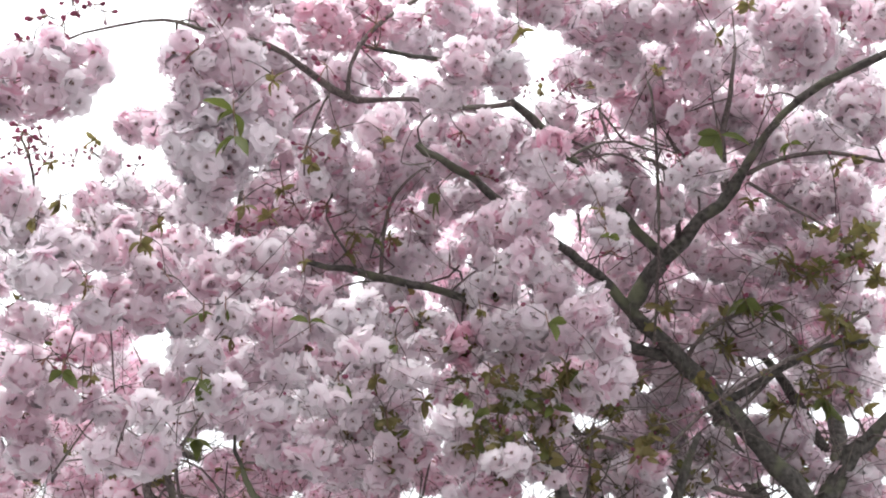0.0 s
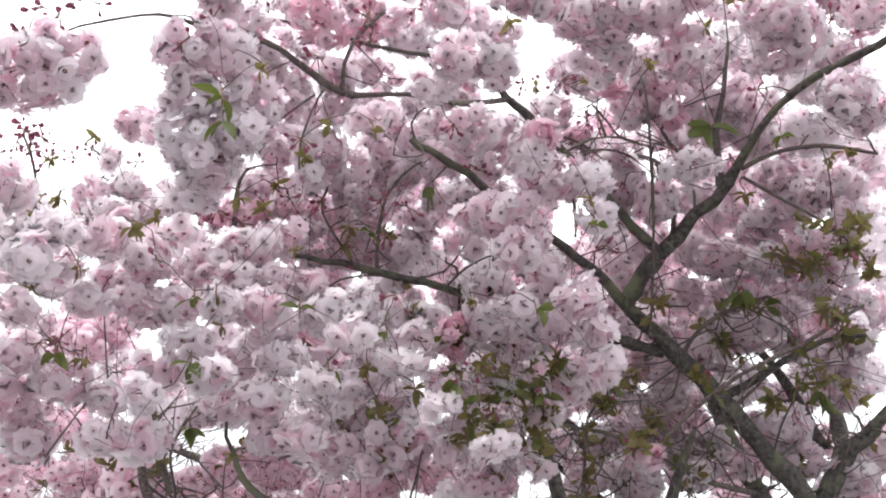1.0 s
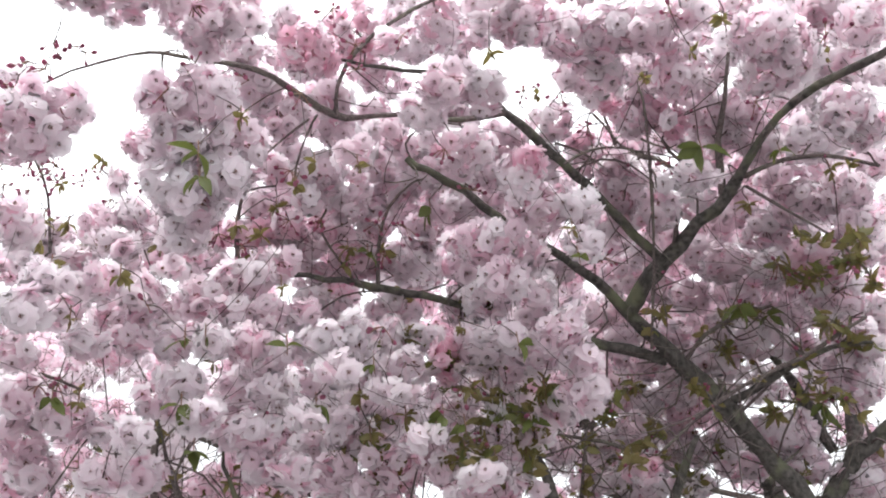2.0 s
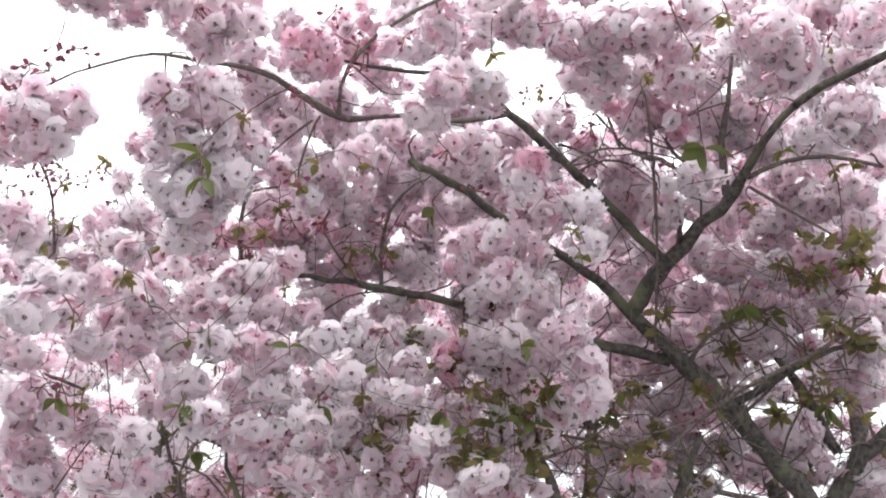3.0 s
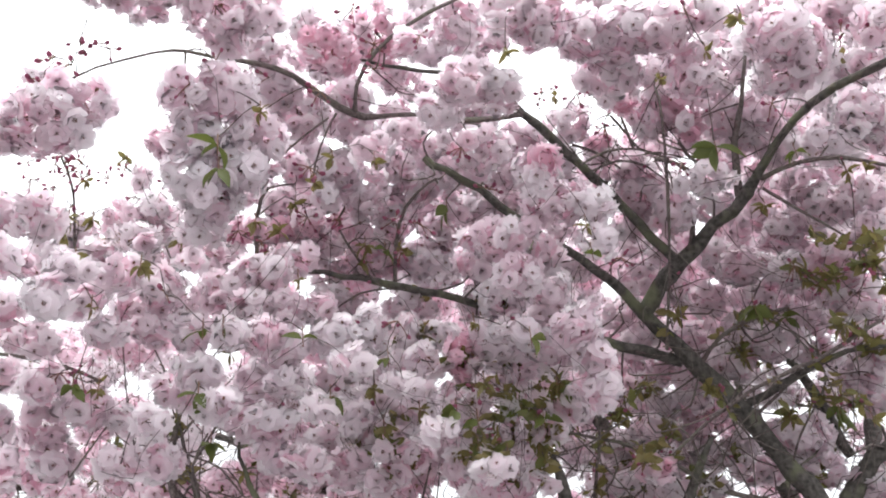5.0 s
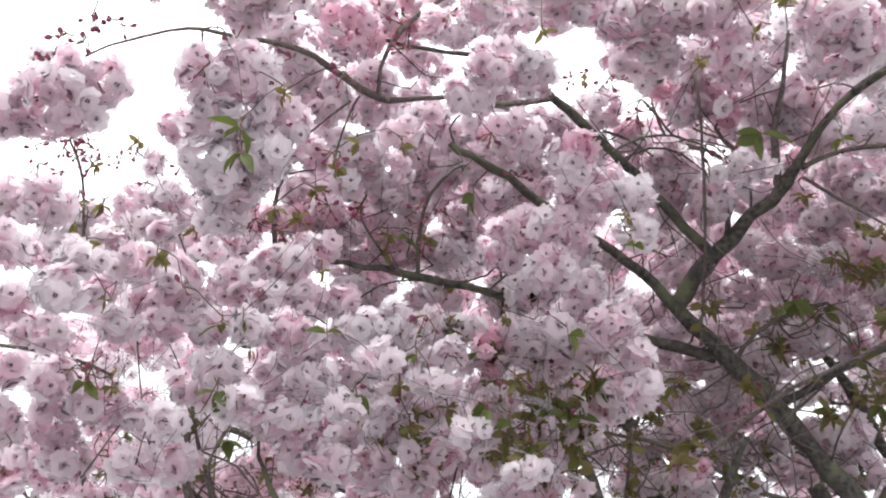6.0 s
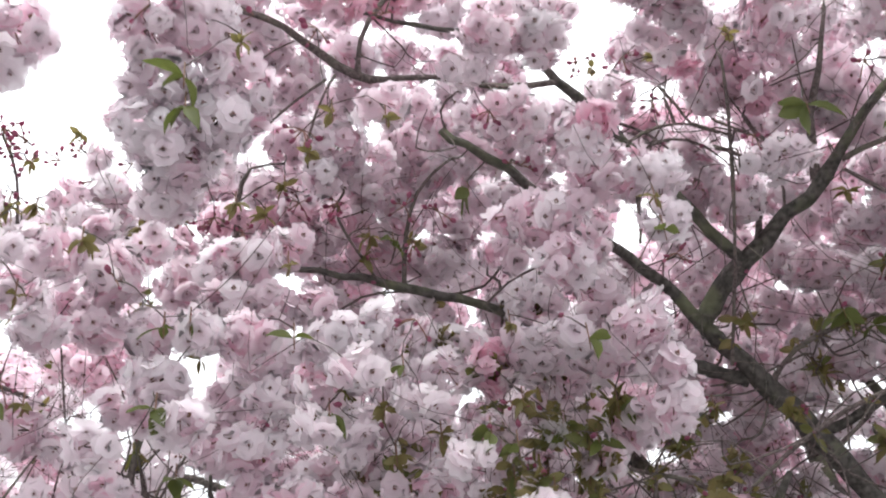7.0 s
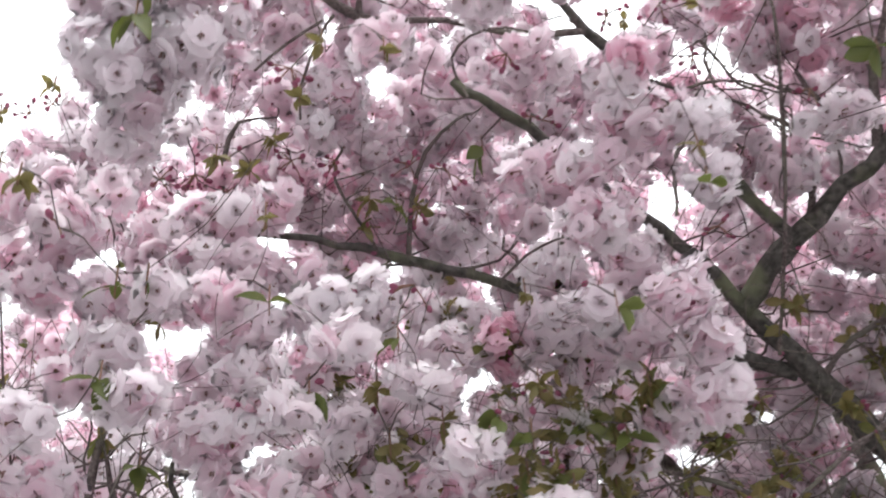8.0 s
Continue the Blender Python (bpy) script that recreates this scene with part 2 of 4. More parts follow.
branch("branch", (0.73, 2.86, 2.42, 0.0076), (0.79, 2.81, 2.48, 0.0063), (0.90, 2.76, 2.51, 0.0056), (0.97, 2.74, 2.52, 0.0050))
branch("branch", (0.31, 2.76, 2.21, 0.0042), (0.49, 2.83, 2.19, 0.0055), (0.63, 2.90, 2.15, 0.0062), (0.73, 2.97, 2.10, 0.0076), (0.90, 3.05, 2.07, 0.0091))
branch("branch", (0.65, 2.94, 2.02, 0.0162), (0.70, 2.91, 2.13, 0.0112), (0.74, 2.88, 2.21, 0.0075))
branch("branch", (0.37, 2.69, 1.94, 0.0166), (0.35, 2.66, 2.04, 0.0138), (0.33, 2.64, 2.10, 0.0073))
branch("branch", (0.42, 2.78, 2.00, 0.0053), (0.45, 2.72, 2.19, 0.0041))
branch("limb", (1.03, 3.15, 1.85, 0.0272), (0.49, 2.82, 1.81, 0.0163), (0.00, 2.44, 1.79, 0.0110), (-0.21, 2.25, 1.83, 0.0099), (-0.27, 2.22, 1.88, 0.0075), (-0.30, 2.19, 1.94, 0.0050), (-0.31, 2.16, 2.00, 0.0028))
branch("branch", (-0.33, 2.53, 1.83, 0.0101), (-0.57, 2.51, 1.91, 0.0105), (-0.63, 2.45, 1.99, 0.0118), (-0.63, 2.42, 2.10, 0.0088), (-0.61, 2.40, 2.19, 0.0053))
branch("branch", (-0.58, 2.51, 1.97, 0.0083), (-0.60, 2.48, 2.04, 0.0071), (-0.62, 2.44, 2.12, 0.0047))
branch("branch", (-0.50, 2.10, 1.90, 0.0023), (-0.52, 2.03, 2.03, 0.0020), (-0.52, 1.93, 2.20, 0.0015))
branch("branch", (-1.07, 2.16, 2.27, 0.0055), (-0.94, 2.27, 2.28, 0.0049), (-0.85, 2.37, 2.26, 0.0037))
branch("branch", (-0.61, 2.00, 1.88, 0.0022), (-0.56, 2.00, 1.97, 0.0020), (-0.51, 2.01, 2.06, 0.0015))
branch("branch", (-0.42, 2.32, 2.57, 0.0071), (-0.41, 2.26, 2.67, 0.0059), (-0.37, 2.22, 2.73, 0.0041), (-0.30, 2.24, 2.75, 0.0023))
branch("branch", (-0.08, 2.50, 2.54, 0.0059), (-0.06, 2.42, 2.65, 0.0047), (-0.02, 2.36, 2.72, 0.0041), (0.05, 2.33, 2.77, 0.0029), (0.08, 2.33, 2.78, 0.0023))
branch("branch", (-0.13, 2.45, 2.55, 0.0029), (-0.19, 2.32, 2.64, 0.0035), (-0.17, 2.29, 2.69, 0.0029))
branch("branch", (-0.99, 2.30, 2.65, 0.0046), (-0.98, 2.22, 2.79, 0.0039), (-0.99, 2.15, 2.86, 0.0033), (-0.99, 2.14, 2.88, 0.0020))
branch("branch", (-0.78, 2.41, 2.72, 0.0039), (-0.79, 2.33, 2.83, 0.0033), (-0.84, 2.23, 2.87, 0.0026))
branch("branch", (0.46, 2.63, 2.70, 0.0037), (0.48, 2.78, 3.00, 0.0068), (0.60, 2.78, 3.09, 0.0083), (0.71, 2.79, 3.07, 0.0069), (0.76, 2.81, 3.04, 0.0055))
branch("branch", (0.78, 2.53, 2.86, 0.0055), (0.74, 2.49, 2.89, 0.0055), (0.72, 2.47, 2.92, 0.0049))
branch("branch", (0.60, 2.78, 3.09, 0.0062), (0.58, 2.74, 3.15, 0.0055), (0.56, 2.70, 3.20, 0.0041))
# bare curved shoots in the gap over the fork
branch("branch", (0.45, 2.45, 2.86, 0.0042), (0.53, 2.45, 2.90, 0.0035), (0.61, 2.46, 2.90, 0.0028), (0.69, 2.49, 2.88, 0.0021))
branch("branch", (0.47, 2.49, 2.86, 0.0042), (0.55, 2.49, 2.89, 0.0035), (0.63, 2.52, 2.88, 0.0028), (0.70, 2.57, 2.83, 0.0021))
branch("branch", (0.54, 2.45, 3.02, 0.0042), (0.58, 2.49, 2.98, 0.0035), (0.61, 2.51, 2.94, 0.0028), (0.67, 2.54, 2.93, 0.0021))
branch("branch", (0.43, 2.49, 2.96, 0.0042), (0.50, 2.52, 2.94, 0.0035), (0.57, 2.57, 2.90, 0.0028))
branch("branch", (0.56, 2.63, 2.85, 0.0042), (0.60, 2.60, 2.92, 0.0035), (0.66, 2.59, 2.95, 0.0028))
branch("branch", (0.63, 2.56, 3.06, 0.0042), (0.67, 2.59, 3.01, 0.0035), (0.74, 2.62, 2.99, 0.0028))

# limbs of the far side of the crown
for tip, bend in (((-1.9, 3.9, 2.75), 0.1), ((-0.7, 4.3, 3.3), 0.2), ((0.5, 4.4, 3.7), 0.25), ((1.6, 4.3, 3.6), 0.2), ((2.6, 3.7, 3.0), 0.1), ((0.2, 3.6, 2.5), 0.05),
                  ((-1.3, 3.5, 2.02), 0.0), ((-0.5, 3.9, 2.25), 0.05), ((-1.7, 3.0, 2.2), 0.05), ((0.3, 4.2, 2.45), 0.1), ((2.0, 3.9, 2.35), 0.05), ((1.5, 4.3, 2.5), 0.05)):
    a, b = Vector((1.14, 3.2, 1.6)), Vector(tip)
    points = [(*(a.lerp(b, t) + Vector((0, 0, bend * math.sin(t * 3.14))) + Vector(rng.normal(size=3)) * 0.05 * (0 < t < 1)), 0.032 * (1 - t) + 0.005) for t in (0, 0.25, 0.5, 0.75, 1)]
    branch("limb", *points)


# ---- blossom ----
ROWS = ((0.0, 0.3), (0.42, 0.86), (0.78, 1.0), (1.0, 0.62))
FEW = ((0.0, 0.3), (0.6, 1.0), (1.0, 0.62))


def petal(length, width, lean, turn, cup, lift, rows=ROWS):
    """A notched, cupped petal standing off the flower's axis at an angle (lean)."""
    out = []
    for along, broad in rows:
        bend = lean - 0.45 * along * cup
        for u in (-1, 0, 1):
            reach = length * along * (0.88 if u == 0 and along == 1 else 1.0) * (1 + 0.08 * rng.normal() * (along == 1))
            x, off = u * broad * width / 2, cup * 0.25 * width * (u * u) * broad + rng.normal() * (0.0004 + 0.0009 * along)
            y, z = reach * math.sin(bend) - off * math.cos(bend), reach * math.cos(bend) + off * math.sin(bend)
            out.append((x, y + 0.001, z + lift))
    v = np.array(out)
    c, s = math.cos(turn), math.sin(turn)
    return np.stack([v[:, 0] * c - v[:, 1] * s, v[:, 0] * s + v[:, 1] * c, v[:, 2]], 1)


PETAL_FACES = np.array([(0, 1, 4, 3), (1, 2, 5, 4), (3, 4, 7, 6), (4, 5, 8, 7), (6, 7, 10, 9), (7, 8, 11, 10)])


def flower(radius, rings, rows=ROWS):
    """A double cherry flower that faces +z: rings of petals, a small eye, a calyx behind. Slots: 0 petal, 1 outer petal, 2 eye, 3 stalk."""
    verts, faces, slots, base = [], [], [], 0
    for count, lean, length, slot in rings:
        shift = rng.random() * 6.28
        for k in range(count):
            v = petal(radius * length * rng.uniform(0.88, 1.1), radius * rng.uniform(0.95, 1.2) * (0.45 + 0.55 * length), radians(lean + rng.normal() * 8),
                      shift + 6.2832 * k / count + rng.normal() * 0.12, rng.uniform(0.15, 0.7), -0.004 * (lean / 90), rows)
            verts.append(v)
            f = PETAL_FACES[: 2 * len(rows) - 2]
            faces.append(f + base), slots.append(np.full(len(f), slot))
            base += len(v)
    for size, z0, z1, slot in ((0.08, 0.002, radius * 0.24, 2), (0.17, 0.001, -radius * 0.45, 3)):
        a = np.arange(4) * 1.5708
        ring = np.stack([np.cos(a), np.sin(a), 0 * a], 1) * radius * size
        verts.append(np.vstack([ring + (0, 0, z0), ring * 0.55 + (0, 0, z1)]))
        f = [(k, (k + 1) % 4, 4 + (k + 1) % 4, 4 + k) for k in range(4)] + [(4, 5, 6, 7)]
        faces.append(np.array(f) + base), slots.append(np.full(5, slot))
        base += 8
    return np.vstack(verts), np.vstack(faces), np.concatenate(slots)


FULL = [flower(0.0285, ((6, 132, 0.80, 1), (7, 101, 0.98, 0), (6, 76, 0.84, 0), (3, 44, 0.45, 0)) if k % 2 else ((6, 128, 0.82, 1), (7, 97, 1.0, 0), (6, 66, 0.74, 0))) for k in range(8)]
PLAIN = [flower(0.0285, ((5, 108, 0.95, 1), (6, 78, 0.95, 0)), FEW) for _ in range(5)]


def facing(direction, roll):
    z = direction / np.linalg.norm(direction)
    x = np.cross(z, (0.2, 0.9, 0.38))
    x /= np.linalg.norm(x)
    y = np.cross(z, x)
    c, s = math.cos(roll), math.sin(roll)
    return np.stack([x * c + y * s, y * c - x * s, z], 1)


def heads(rx, rz, spacing):
    """Places and facings of the flowers of one lumpy, hanging cluster round the origin."""
    size = np.array([rx, (rx + rz) / 2, rz])
    ways = rng.normal(size=(700, 3))
    ways /= np.linalg.norm(ways, axis=1)[:, None]
    lump = Vector(rng.uniform(-50, 50, size=3))
    swell = np.array([1 + 0.32 * noise.noise(Vector(w) * 1.7 + lump) for w in ways])
    spots = ways * size * (swell * rng.uniform(0.72, 1.08, size=700))[:, None]
    free, places = np.ones(700, bool), []
    for k in range(700):
        if free[k]:
            free &= np.sum((spots - spots[k]) ** 2, axis=1) > spacing**2
            n = ways[k] / size
            places.append((spots[k], n / np.linalg.norm(n) + rng.normal(size=3) * 0.34 + (0, 0, -0.12)))
    return places


def gather(places, kinds, scale):
    verts, faces, slots, base = [], [], [], 0
    for p, n in places:
        v, f, s = kinds[rng.integers(len(kinds))]
        verts.append((v * scale * rng.uniform(0.86, 1.1)) @ facing(n, rng.random() * 6.28).T + p)
        faces.append(f + base), slots.append(s)
        base += len(v)
    return np.vstack(verts), np.vstack(faces), np.concatenate(slots)


def stalks(places):
    """Thin stalks from the flowers to the spurs inside the cluster."""
    verts, faces, base = [], [], 0
    for p, n in places:
        n = n / np.linalg.norm(n)
        ends = np.array([(*(p - n * 0.008), 0.0011), (*(p * 0.6 + (0, 0, 0.004)), 0.001), (*(p * 0.12 + (0, 0, 0.012)), 0.001)])
        v, f = tube(ends, 3)
        verts.append(v), faces.append(f + base)
        base += len(v)
    return np.vstack(verts), np.vstack(faces)


def flower_mesh(kind, tone):
    v, f, s = kind
    ob = quads("blossom", v, f, [PETALS[tone], UNDERSIDES[tone], EYE, STALK], s)
    me = ob.data
    bpy.data.objects.remove(ob)
    # crumpled petals scatter the light like one soft dome: lean the normals towards it
    me.update()
    flat = np.empty(len(v) * 3, np.float32)
    me.vertices.foreach_get("normal", flat)
    soft = flat.reshape(-1, 3)
    dome = v - (0, 0, -0.014)
    dome /= np.linalg.norm(dome, axis=1)[:, None]
    soft = soft * np.sign(np.sum(soft * dome, axis=1))[:, None] * 0.65 + dome * 0.35
    soft[np.isin(np.arange(len(v)), f[s > 1])] = flat.reshape(-1, 3)[np.isin(np.arange(len(v)), f[s > 1])]
    me.normals_split_custom_set_from_vertices(soft / np.linalg.norm(soft, axis=1)[:, None])
    return me


BLOSSOMS = [[flower_mesh(k, tone) for k in FULL] for tone in range(3)]
HUNG = []  # spurs, to be joined to the wood by twigs
LABELS = ("white double blossom with a faint pink tinge", "pale pink double blossom", "deeper pink double blossom and opening buds")


def cluster(x, y, z, rx, rz, tone):
    """A flowering spur with its hanging, crowded blossoms, each a piece of its own."""
    rx, rz = max(0.93 * rx - 0.012, 0.018), max(0.93 * rz - 0.012, 0.018)
    places = heads(rx, rz, 0.0375)
    HUNG.append((x, y, z, rz))
    v, f = stalks(places)
    spur = quads("flower_spur", v, f, [STALK], np.zeros(len(f)), label=LABELS[tone])
    spur.location = (x, y, z)
    for p, n in places:
        kin = tone if rng.random() < 0.75 else int(rng.integers(2))
        bloom = new("blossom", BLOSSOMS[kin][rng.integers(8)])
        bloom.parent = spur
        bloom.matrix_basis = Matrix.LocRotScale(p, Matrix(facing(n, rng.random() * 6.28).tolist()).to_quaternion(), Vector((1, 1, 1)) * rng.uniform(0.82, 1.12))


cluster(-0.28, 1.71, 2.51, 0.071, 0.059, 0)
cluster(-0.30, 1.75, 2.44, 0.071, 0.071, 0)
cluster(-0.27, 1.80, 2.41, 0.071, 0.054, 0)
cluster(-0.30, 1.66, 2.58, 0.074, 0.072, 1)
cluster(-0.21, 1.79, 2.48, 0.066, 0.072, 0)
cluster(-0.23, 1.70, 2.62, 0.084, 0.072, 1)
cluster(-0.56, 1.57, 2.50, 0.103, 0.085, 1)
cluster(-0.31, 1.85, 2.37, 0.061, 0.054, 0)
cluster(-0.54, 1.73, 2.24, 0.063, 0.048, 0)
cluster(-0.55, 1.71, 2.15, 0.062, 0.052, 0)
cluster(-0.38, 1.91, 1.96, 0.046, 0.046, 0)
cluster(-0.68, 1.97, 1.99, 0.063, 0.069, 1)
cluster(-0.66, 2.01, 1.92, 0.069, 0.057, 1)
cluster(-0.63, 1.62, 2.21, 0.057, 0.052, 1)
cluster(-0.70, 1.75, 2.16, 0.060, 0.055, 1)
cluster(-0.74, 1.87, 1.95, 0.061, 0.061, 1)
cluster(-0.66, 1.83, 1.84, 0.064, 0.053, 1)
cluster(-0.65, 1.53, 2.45, 0.061, 0.061, 1)
cluster(-0.50, 1.60, 2.55, 0.073, 0.061, 1)
cluster(-0.20, 1.80, 2.56, 0.085, 0.085, 1)
cluster(-0.43, 1.92, 2.27, 0.066, 0.066, 1)
cluster(-0.53, 1.96, 2.26, 0.063, 0.046, 1)
cluster(-0.57, 1.85, 2.22, 0.050, 0.044, 1)
cluster(-0.58, 1.96, 2.02, 0.067, 0.056, 1)
cluster(-0.52, 2.02, 2.01, 0.056, 0.050, 1)
cluster(-0.46, 1.95, 1.89, 0.064, 0.042, 1)
cluster(-0.44, 2.06, 1.92, 0.061, 0.050, 0)
cluster(-0.49, 1.84, 2.28, 0.060, 0.049, 1)
cluster(-0.63, 1.83, 2.12, 0.049, 0.049, 1)
cluster(-0.63, 1.86, 2.03, 0.049, 0.044, 1)
cluster(-0.52, 1.87, 2.15, 0.065, 0.043, 1)
cluster(-0.46, 1.95, 2.19, 0.055, 0.044, 1)
cluster(-0.33, 1.97, 2.09, 0.064, 0.053, 0)
cluster(-0.43, 2.05, 2.08, 0.062, 0.051, 1)
cluster(-0.73, 1.84, 2.06, 0.056, 0.056, 1)
cluster(-0.37, 1.54, 2.79, 0.106, 0.062, 1)
cluster(-0.45, 1.48, 2.78, 0.075, 0.056, 1)
cluster(-0.25, 1.62, 2.80, 0.093, 0.068, 1)
cluster(-0.37, 2.07, 2.34, 0.076, 0.064, 1)
cluster(-0.29, 2.09, 2.29, 0.074, 0.057, 1)
cluster(-0.27, 1.95, 2.01, 0.052, 0.046, 0)
cluster(-0.38, 1.99, 2.19, 0.055, 0.055, 0)
cluster(-0.27, 1.96, 2.17, 0.059, 0.048, 0)
cluster(0.51, 2.15, 2.43, 0.056, 0.044, 0)
cluster(-0.28, 2.09, 2.40, 0.082, 0.053, 1)
cluster(-0.22, 2.12, 2.30, 0.069, 0.057, 1)
cluster(-0.21, 2.02, 2.19, 0.059, 0.054, 1)
cluster(-0.09, 2.06, 2.03, 0.047, 0.042, 0)
cluster(-0.08, 2.26, 2.09, 0.051, 0.046, 0)
cluster(-0.17, 1.68, 2.83, 0.069, 0.069, 1)
cluster(-0.25, 1.70, 2.77, 0.057, 0.050, 1)
cluster(-0.22, 2.14, 2.45, 0.071, 0.053, 1)
cluster(-0.22, 2.14, 2.20, 0.062, 0.051, 1)
cluster(-0.32, 2.23, 2.18, 0.065, 0.048, 1)
cluster(-0.37, 2.28, 2.10, 0.067, 0.061, 1)
cluster(-0.23, 2.13, 2.03, 0.066, 0.055, 1)
cluster(-0.23, 2.16, 1.97, 0.050, 0.050, 0)
cluster(0.49, 2.27, 2.12, 0.066, 0.055, 1)
cluster(0.42, 2.35, 2.12, 0.057, 0.051, 1)
cluster(-0.11, 2.16, 2.24, 0.068, 0.057, 0)
cluster(-0.04, 2.21, 2.27, 0.063, 0.069, 0)
cluster(-0.02, 2.05, 2.13, 0.063, 0.042, 0)
cluster(-0.19, 2.13, 2.12, 0.061, 0.050, 0)
cluster(-0.15, 2.17, 1.95, 0.066, 0.055, 1)
cluster(0.02, 1.96, 2.62, 0.063, 0.051, 1)
cluster(-0.65, 1.91, 2.07, 0.051, 0.045, 1)
cluster(0.38, 2.29, 2.37, 0.064, 0.070, 1)
cluster(0.45, 2.20, 2.25, 0.060, 0.066, 1)
cluster(0.38, 2.09, 2.61, 0.070, 0.064, 2)
cluster(0.42, 2.13, 2.54, 0.090, 0.058, 1)
cluster(0.51, 2.15, 2.53, 0.064, 0.058, 0)
cluster(0.28, 2.16, 2.47, 0.102, 0.058, 1)
cluster(0.20, 2.27, 2.47, 0.065, 0.053, 1)
cluster(0.39, 2.32, 2.25, 0.069, 0.063, 1)
cluster(0.49, 2.24, 2.18, 0.060, 0.049, 1)
cluster(0.23, 2.34, 2.29, 0.077, 0.065, 0)
cluster(0.32, 2.23, 2.26, 0.050, 0.044, 0)
cluster(0.01, 2.36, 2.34, 0.067, 0.055, 1)
cluster(0.07, 2.29, 2.23, 0.064, 0.052, 0)
cluster(0.16, 2.32, 2.24, 0.058, 0.064, 2)
cluster(-0.16, 2.29, 2.19, 0.048, 0.042, 1)
cluster(-0.38, 1.93, 2.35, 0.045, 0.039, 1)
cluster(-0.13, 2.42, 2.01, 0.073, 0.061, 1)
cluster(0.02, 2.35, 2.01, 0.081, 0.058, 1)
cluster(-0.05, 2.39, 1.97, 0.059, 0.047, 1)
cluster(0.15, 2.18, 2.01, 0.053, 0.037, 0)
cluster(0.32, 2.17, 2.37, 0.061, 0.061, 1)
cluster(0.29, 2.40, 2.25, 0.066, 0.054, 1)
cluster(0.08, 2.39, 2.34, 0.061, 0.049, 1)
cluster(0.06, 2.22, 2.14, 0.061, 0.039, 0)
cluster(0.35, 1.87, 2.91, 0.078, 0.065, 1)
cluster(0.43, 1.90, 2.89, 0.078, 0.071, 1)
cluster(0.25, 2.27, 1.95, 0.065, 0.038, 0)
cluster(0.94, 1.96, 2.81, 0.078, 0.071, 1)
cluster(0.23, 1.98, 2.81, 0.085, 0.059, 1)
cluster(0.31, 2.01, 2.79, 0.066, 0.059, 1)
cluster(0.23, 2.34, 2.03, 0.032, 0.029, 0)
cluster(0.32, 2.50, 1.99, 0.048, 0.036, 1)
cluster(0.16, 2.03, 2.77, 0.066, 0.053, 0)
cluster(0.32, 2.50, 2.20, 0.052, 0.055, 1)
cluster(0.28, 2.37, 2.14, 0.035, 0.035, 1)
cluster(1.01, 2.02, 2.80, 0.073, 0.080, 1)
cluster(0.95, 2.05, 2.77, 0.080, 0.060, 1)
cluster(-0.16, 2.16, 2.32, 0.058, 0.046, 1)
cluster(-0.15, 2.50, 2.10, 0.063, 0.051, 1)
cluster(0.35, 2.44, 2.09, 0.047, 0.035, 1)
cluster(0.51, 2.01, 2.93, 0.081, 0.081, 1)
cluster(0.60, 2.02, 2.93, 0.088, 0.081, 1)
cluster(0.69, 2.02, 2.93, 0.088, 0.075, 1)
cluster(1.16, 2.01, 2.85, 0.068, 0.075, 1)
cluster(0.80, 2.00, 2.94, 0.068, 0.054, 1)
cluster(-0.09, 2.41, 2.18, 0.061, 0.049, 1)
cluster(0.76, 2.11, 2.87, 0.076, 0.082, 1)
cluster(-0.11, 1.93, 2.93, 0.083, 0.076, 2)
cluster(0.56, 2.12, 2.89, 0.090, 0.069, 1)
cluster(0.13, 2.47, 2.03, 0.054, 0.048, 1)
cluster(-0.49, 2.22, 2.48, 0.046, 0.043, 1)
cluster(0.22, 2.22, 2.78, 0.092, 0.064, 1)
cluster(1.13, 2.21, 2.77, 0.085, 0.078, 1)
cluster(0.14, 2.52, 2.19, 0.071, 0.049, 1)
cluster(-0.29, 1.94, 2.96, 0.072, 0.050, 0)
cluster(0.59, 2.24, 2.90, 0.058, 0.043, 2)
cluster(1.18, 2.27, 2.75, 0.072, 0.065, 1)
cluster(1.08, 2.12, 2.98, 0.072, 0.058, 2)
cluster(-0.83, 1.94, 2.52, 0.079, 0.072, 1)
cluster(-0.64, 2.09, 2.52, 0.072, 0.058, 0)
cluster(-0.72, 2.06, 2.47, 0.065, 0.043, 1)
cluster(-0.13, 2.52, 2.15, 0.065, 0.050, 1)
cluster(0.21, 2.56, 2.26, 0.065, 0.050, 1)
cluster(-0.24, 2.49, 2.11, 0.065, 0.050, 1)
cluster(1.12, 2.11, 2.98, 0.072, 0.058, 1)
cluster(-0.38, 2.11, 2.72, 0.035, 0.038, 2)
cluster(-0.43, 2.14, 2.66, 0.052, 0.043, 0)
cluster(-0.52, 2.15, 2.58, 0.039, 0.044, 0)
cluster(-0.20, 2.23, 2.70, 0.051, 0.065, 1)
cluster(-0.30, 2.02, 2.92, 0.080, 0.080, 1)
cluster(-0.17, 2.22, 2.76, 0.080, 0.080, 1)
cluster(-0.12, 2.13, 2.93, 0.073, 0.051, 1)
cluster(-0.12, 2.19, 2.87, 0.074, 0.059, 1)
cluster(-0.26, 2.11, 2.89, 0.089, 0.103, 1)
cluster(-0.54, 2.07, 2.81, 0.032, 0.050, 1)
cluster(-0.49, 2.12, 2.80, 0.041, 0.045, 1)
cluster(0.78, 2.45, 2.77, 0.075, 0.060, 0)
cluster(0.59, 2.76, 2.09, 0.060, 0.045, 2)
cluster(-0.72, 2.12, 2.60, 0.068, 0.068, 1)
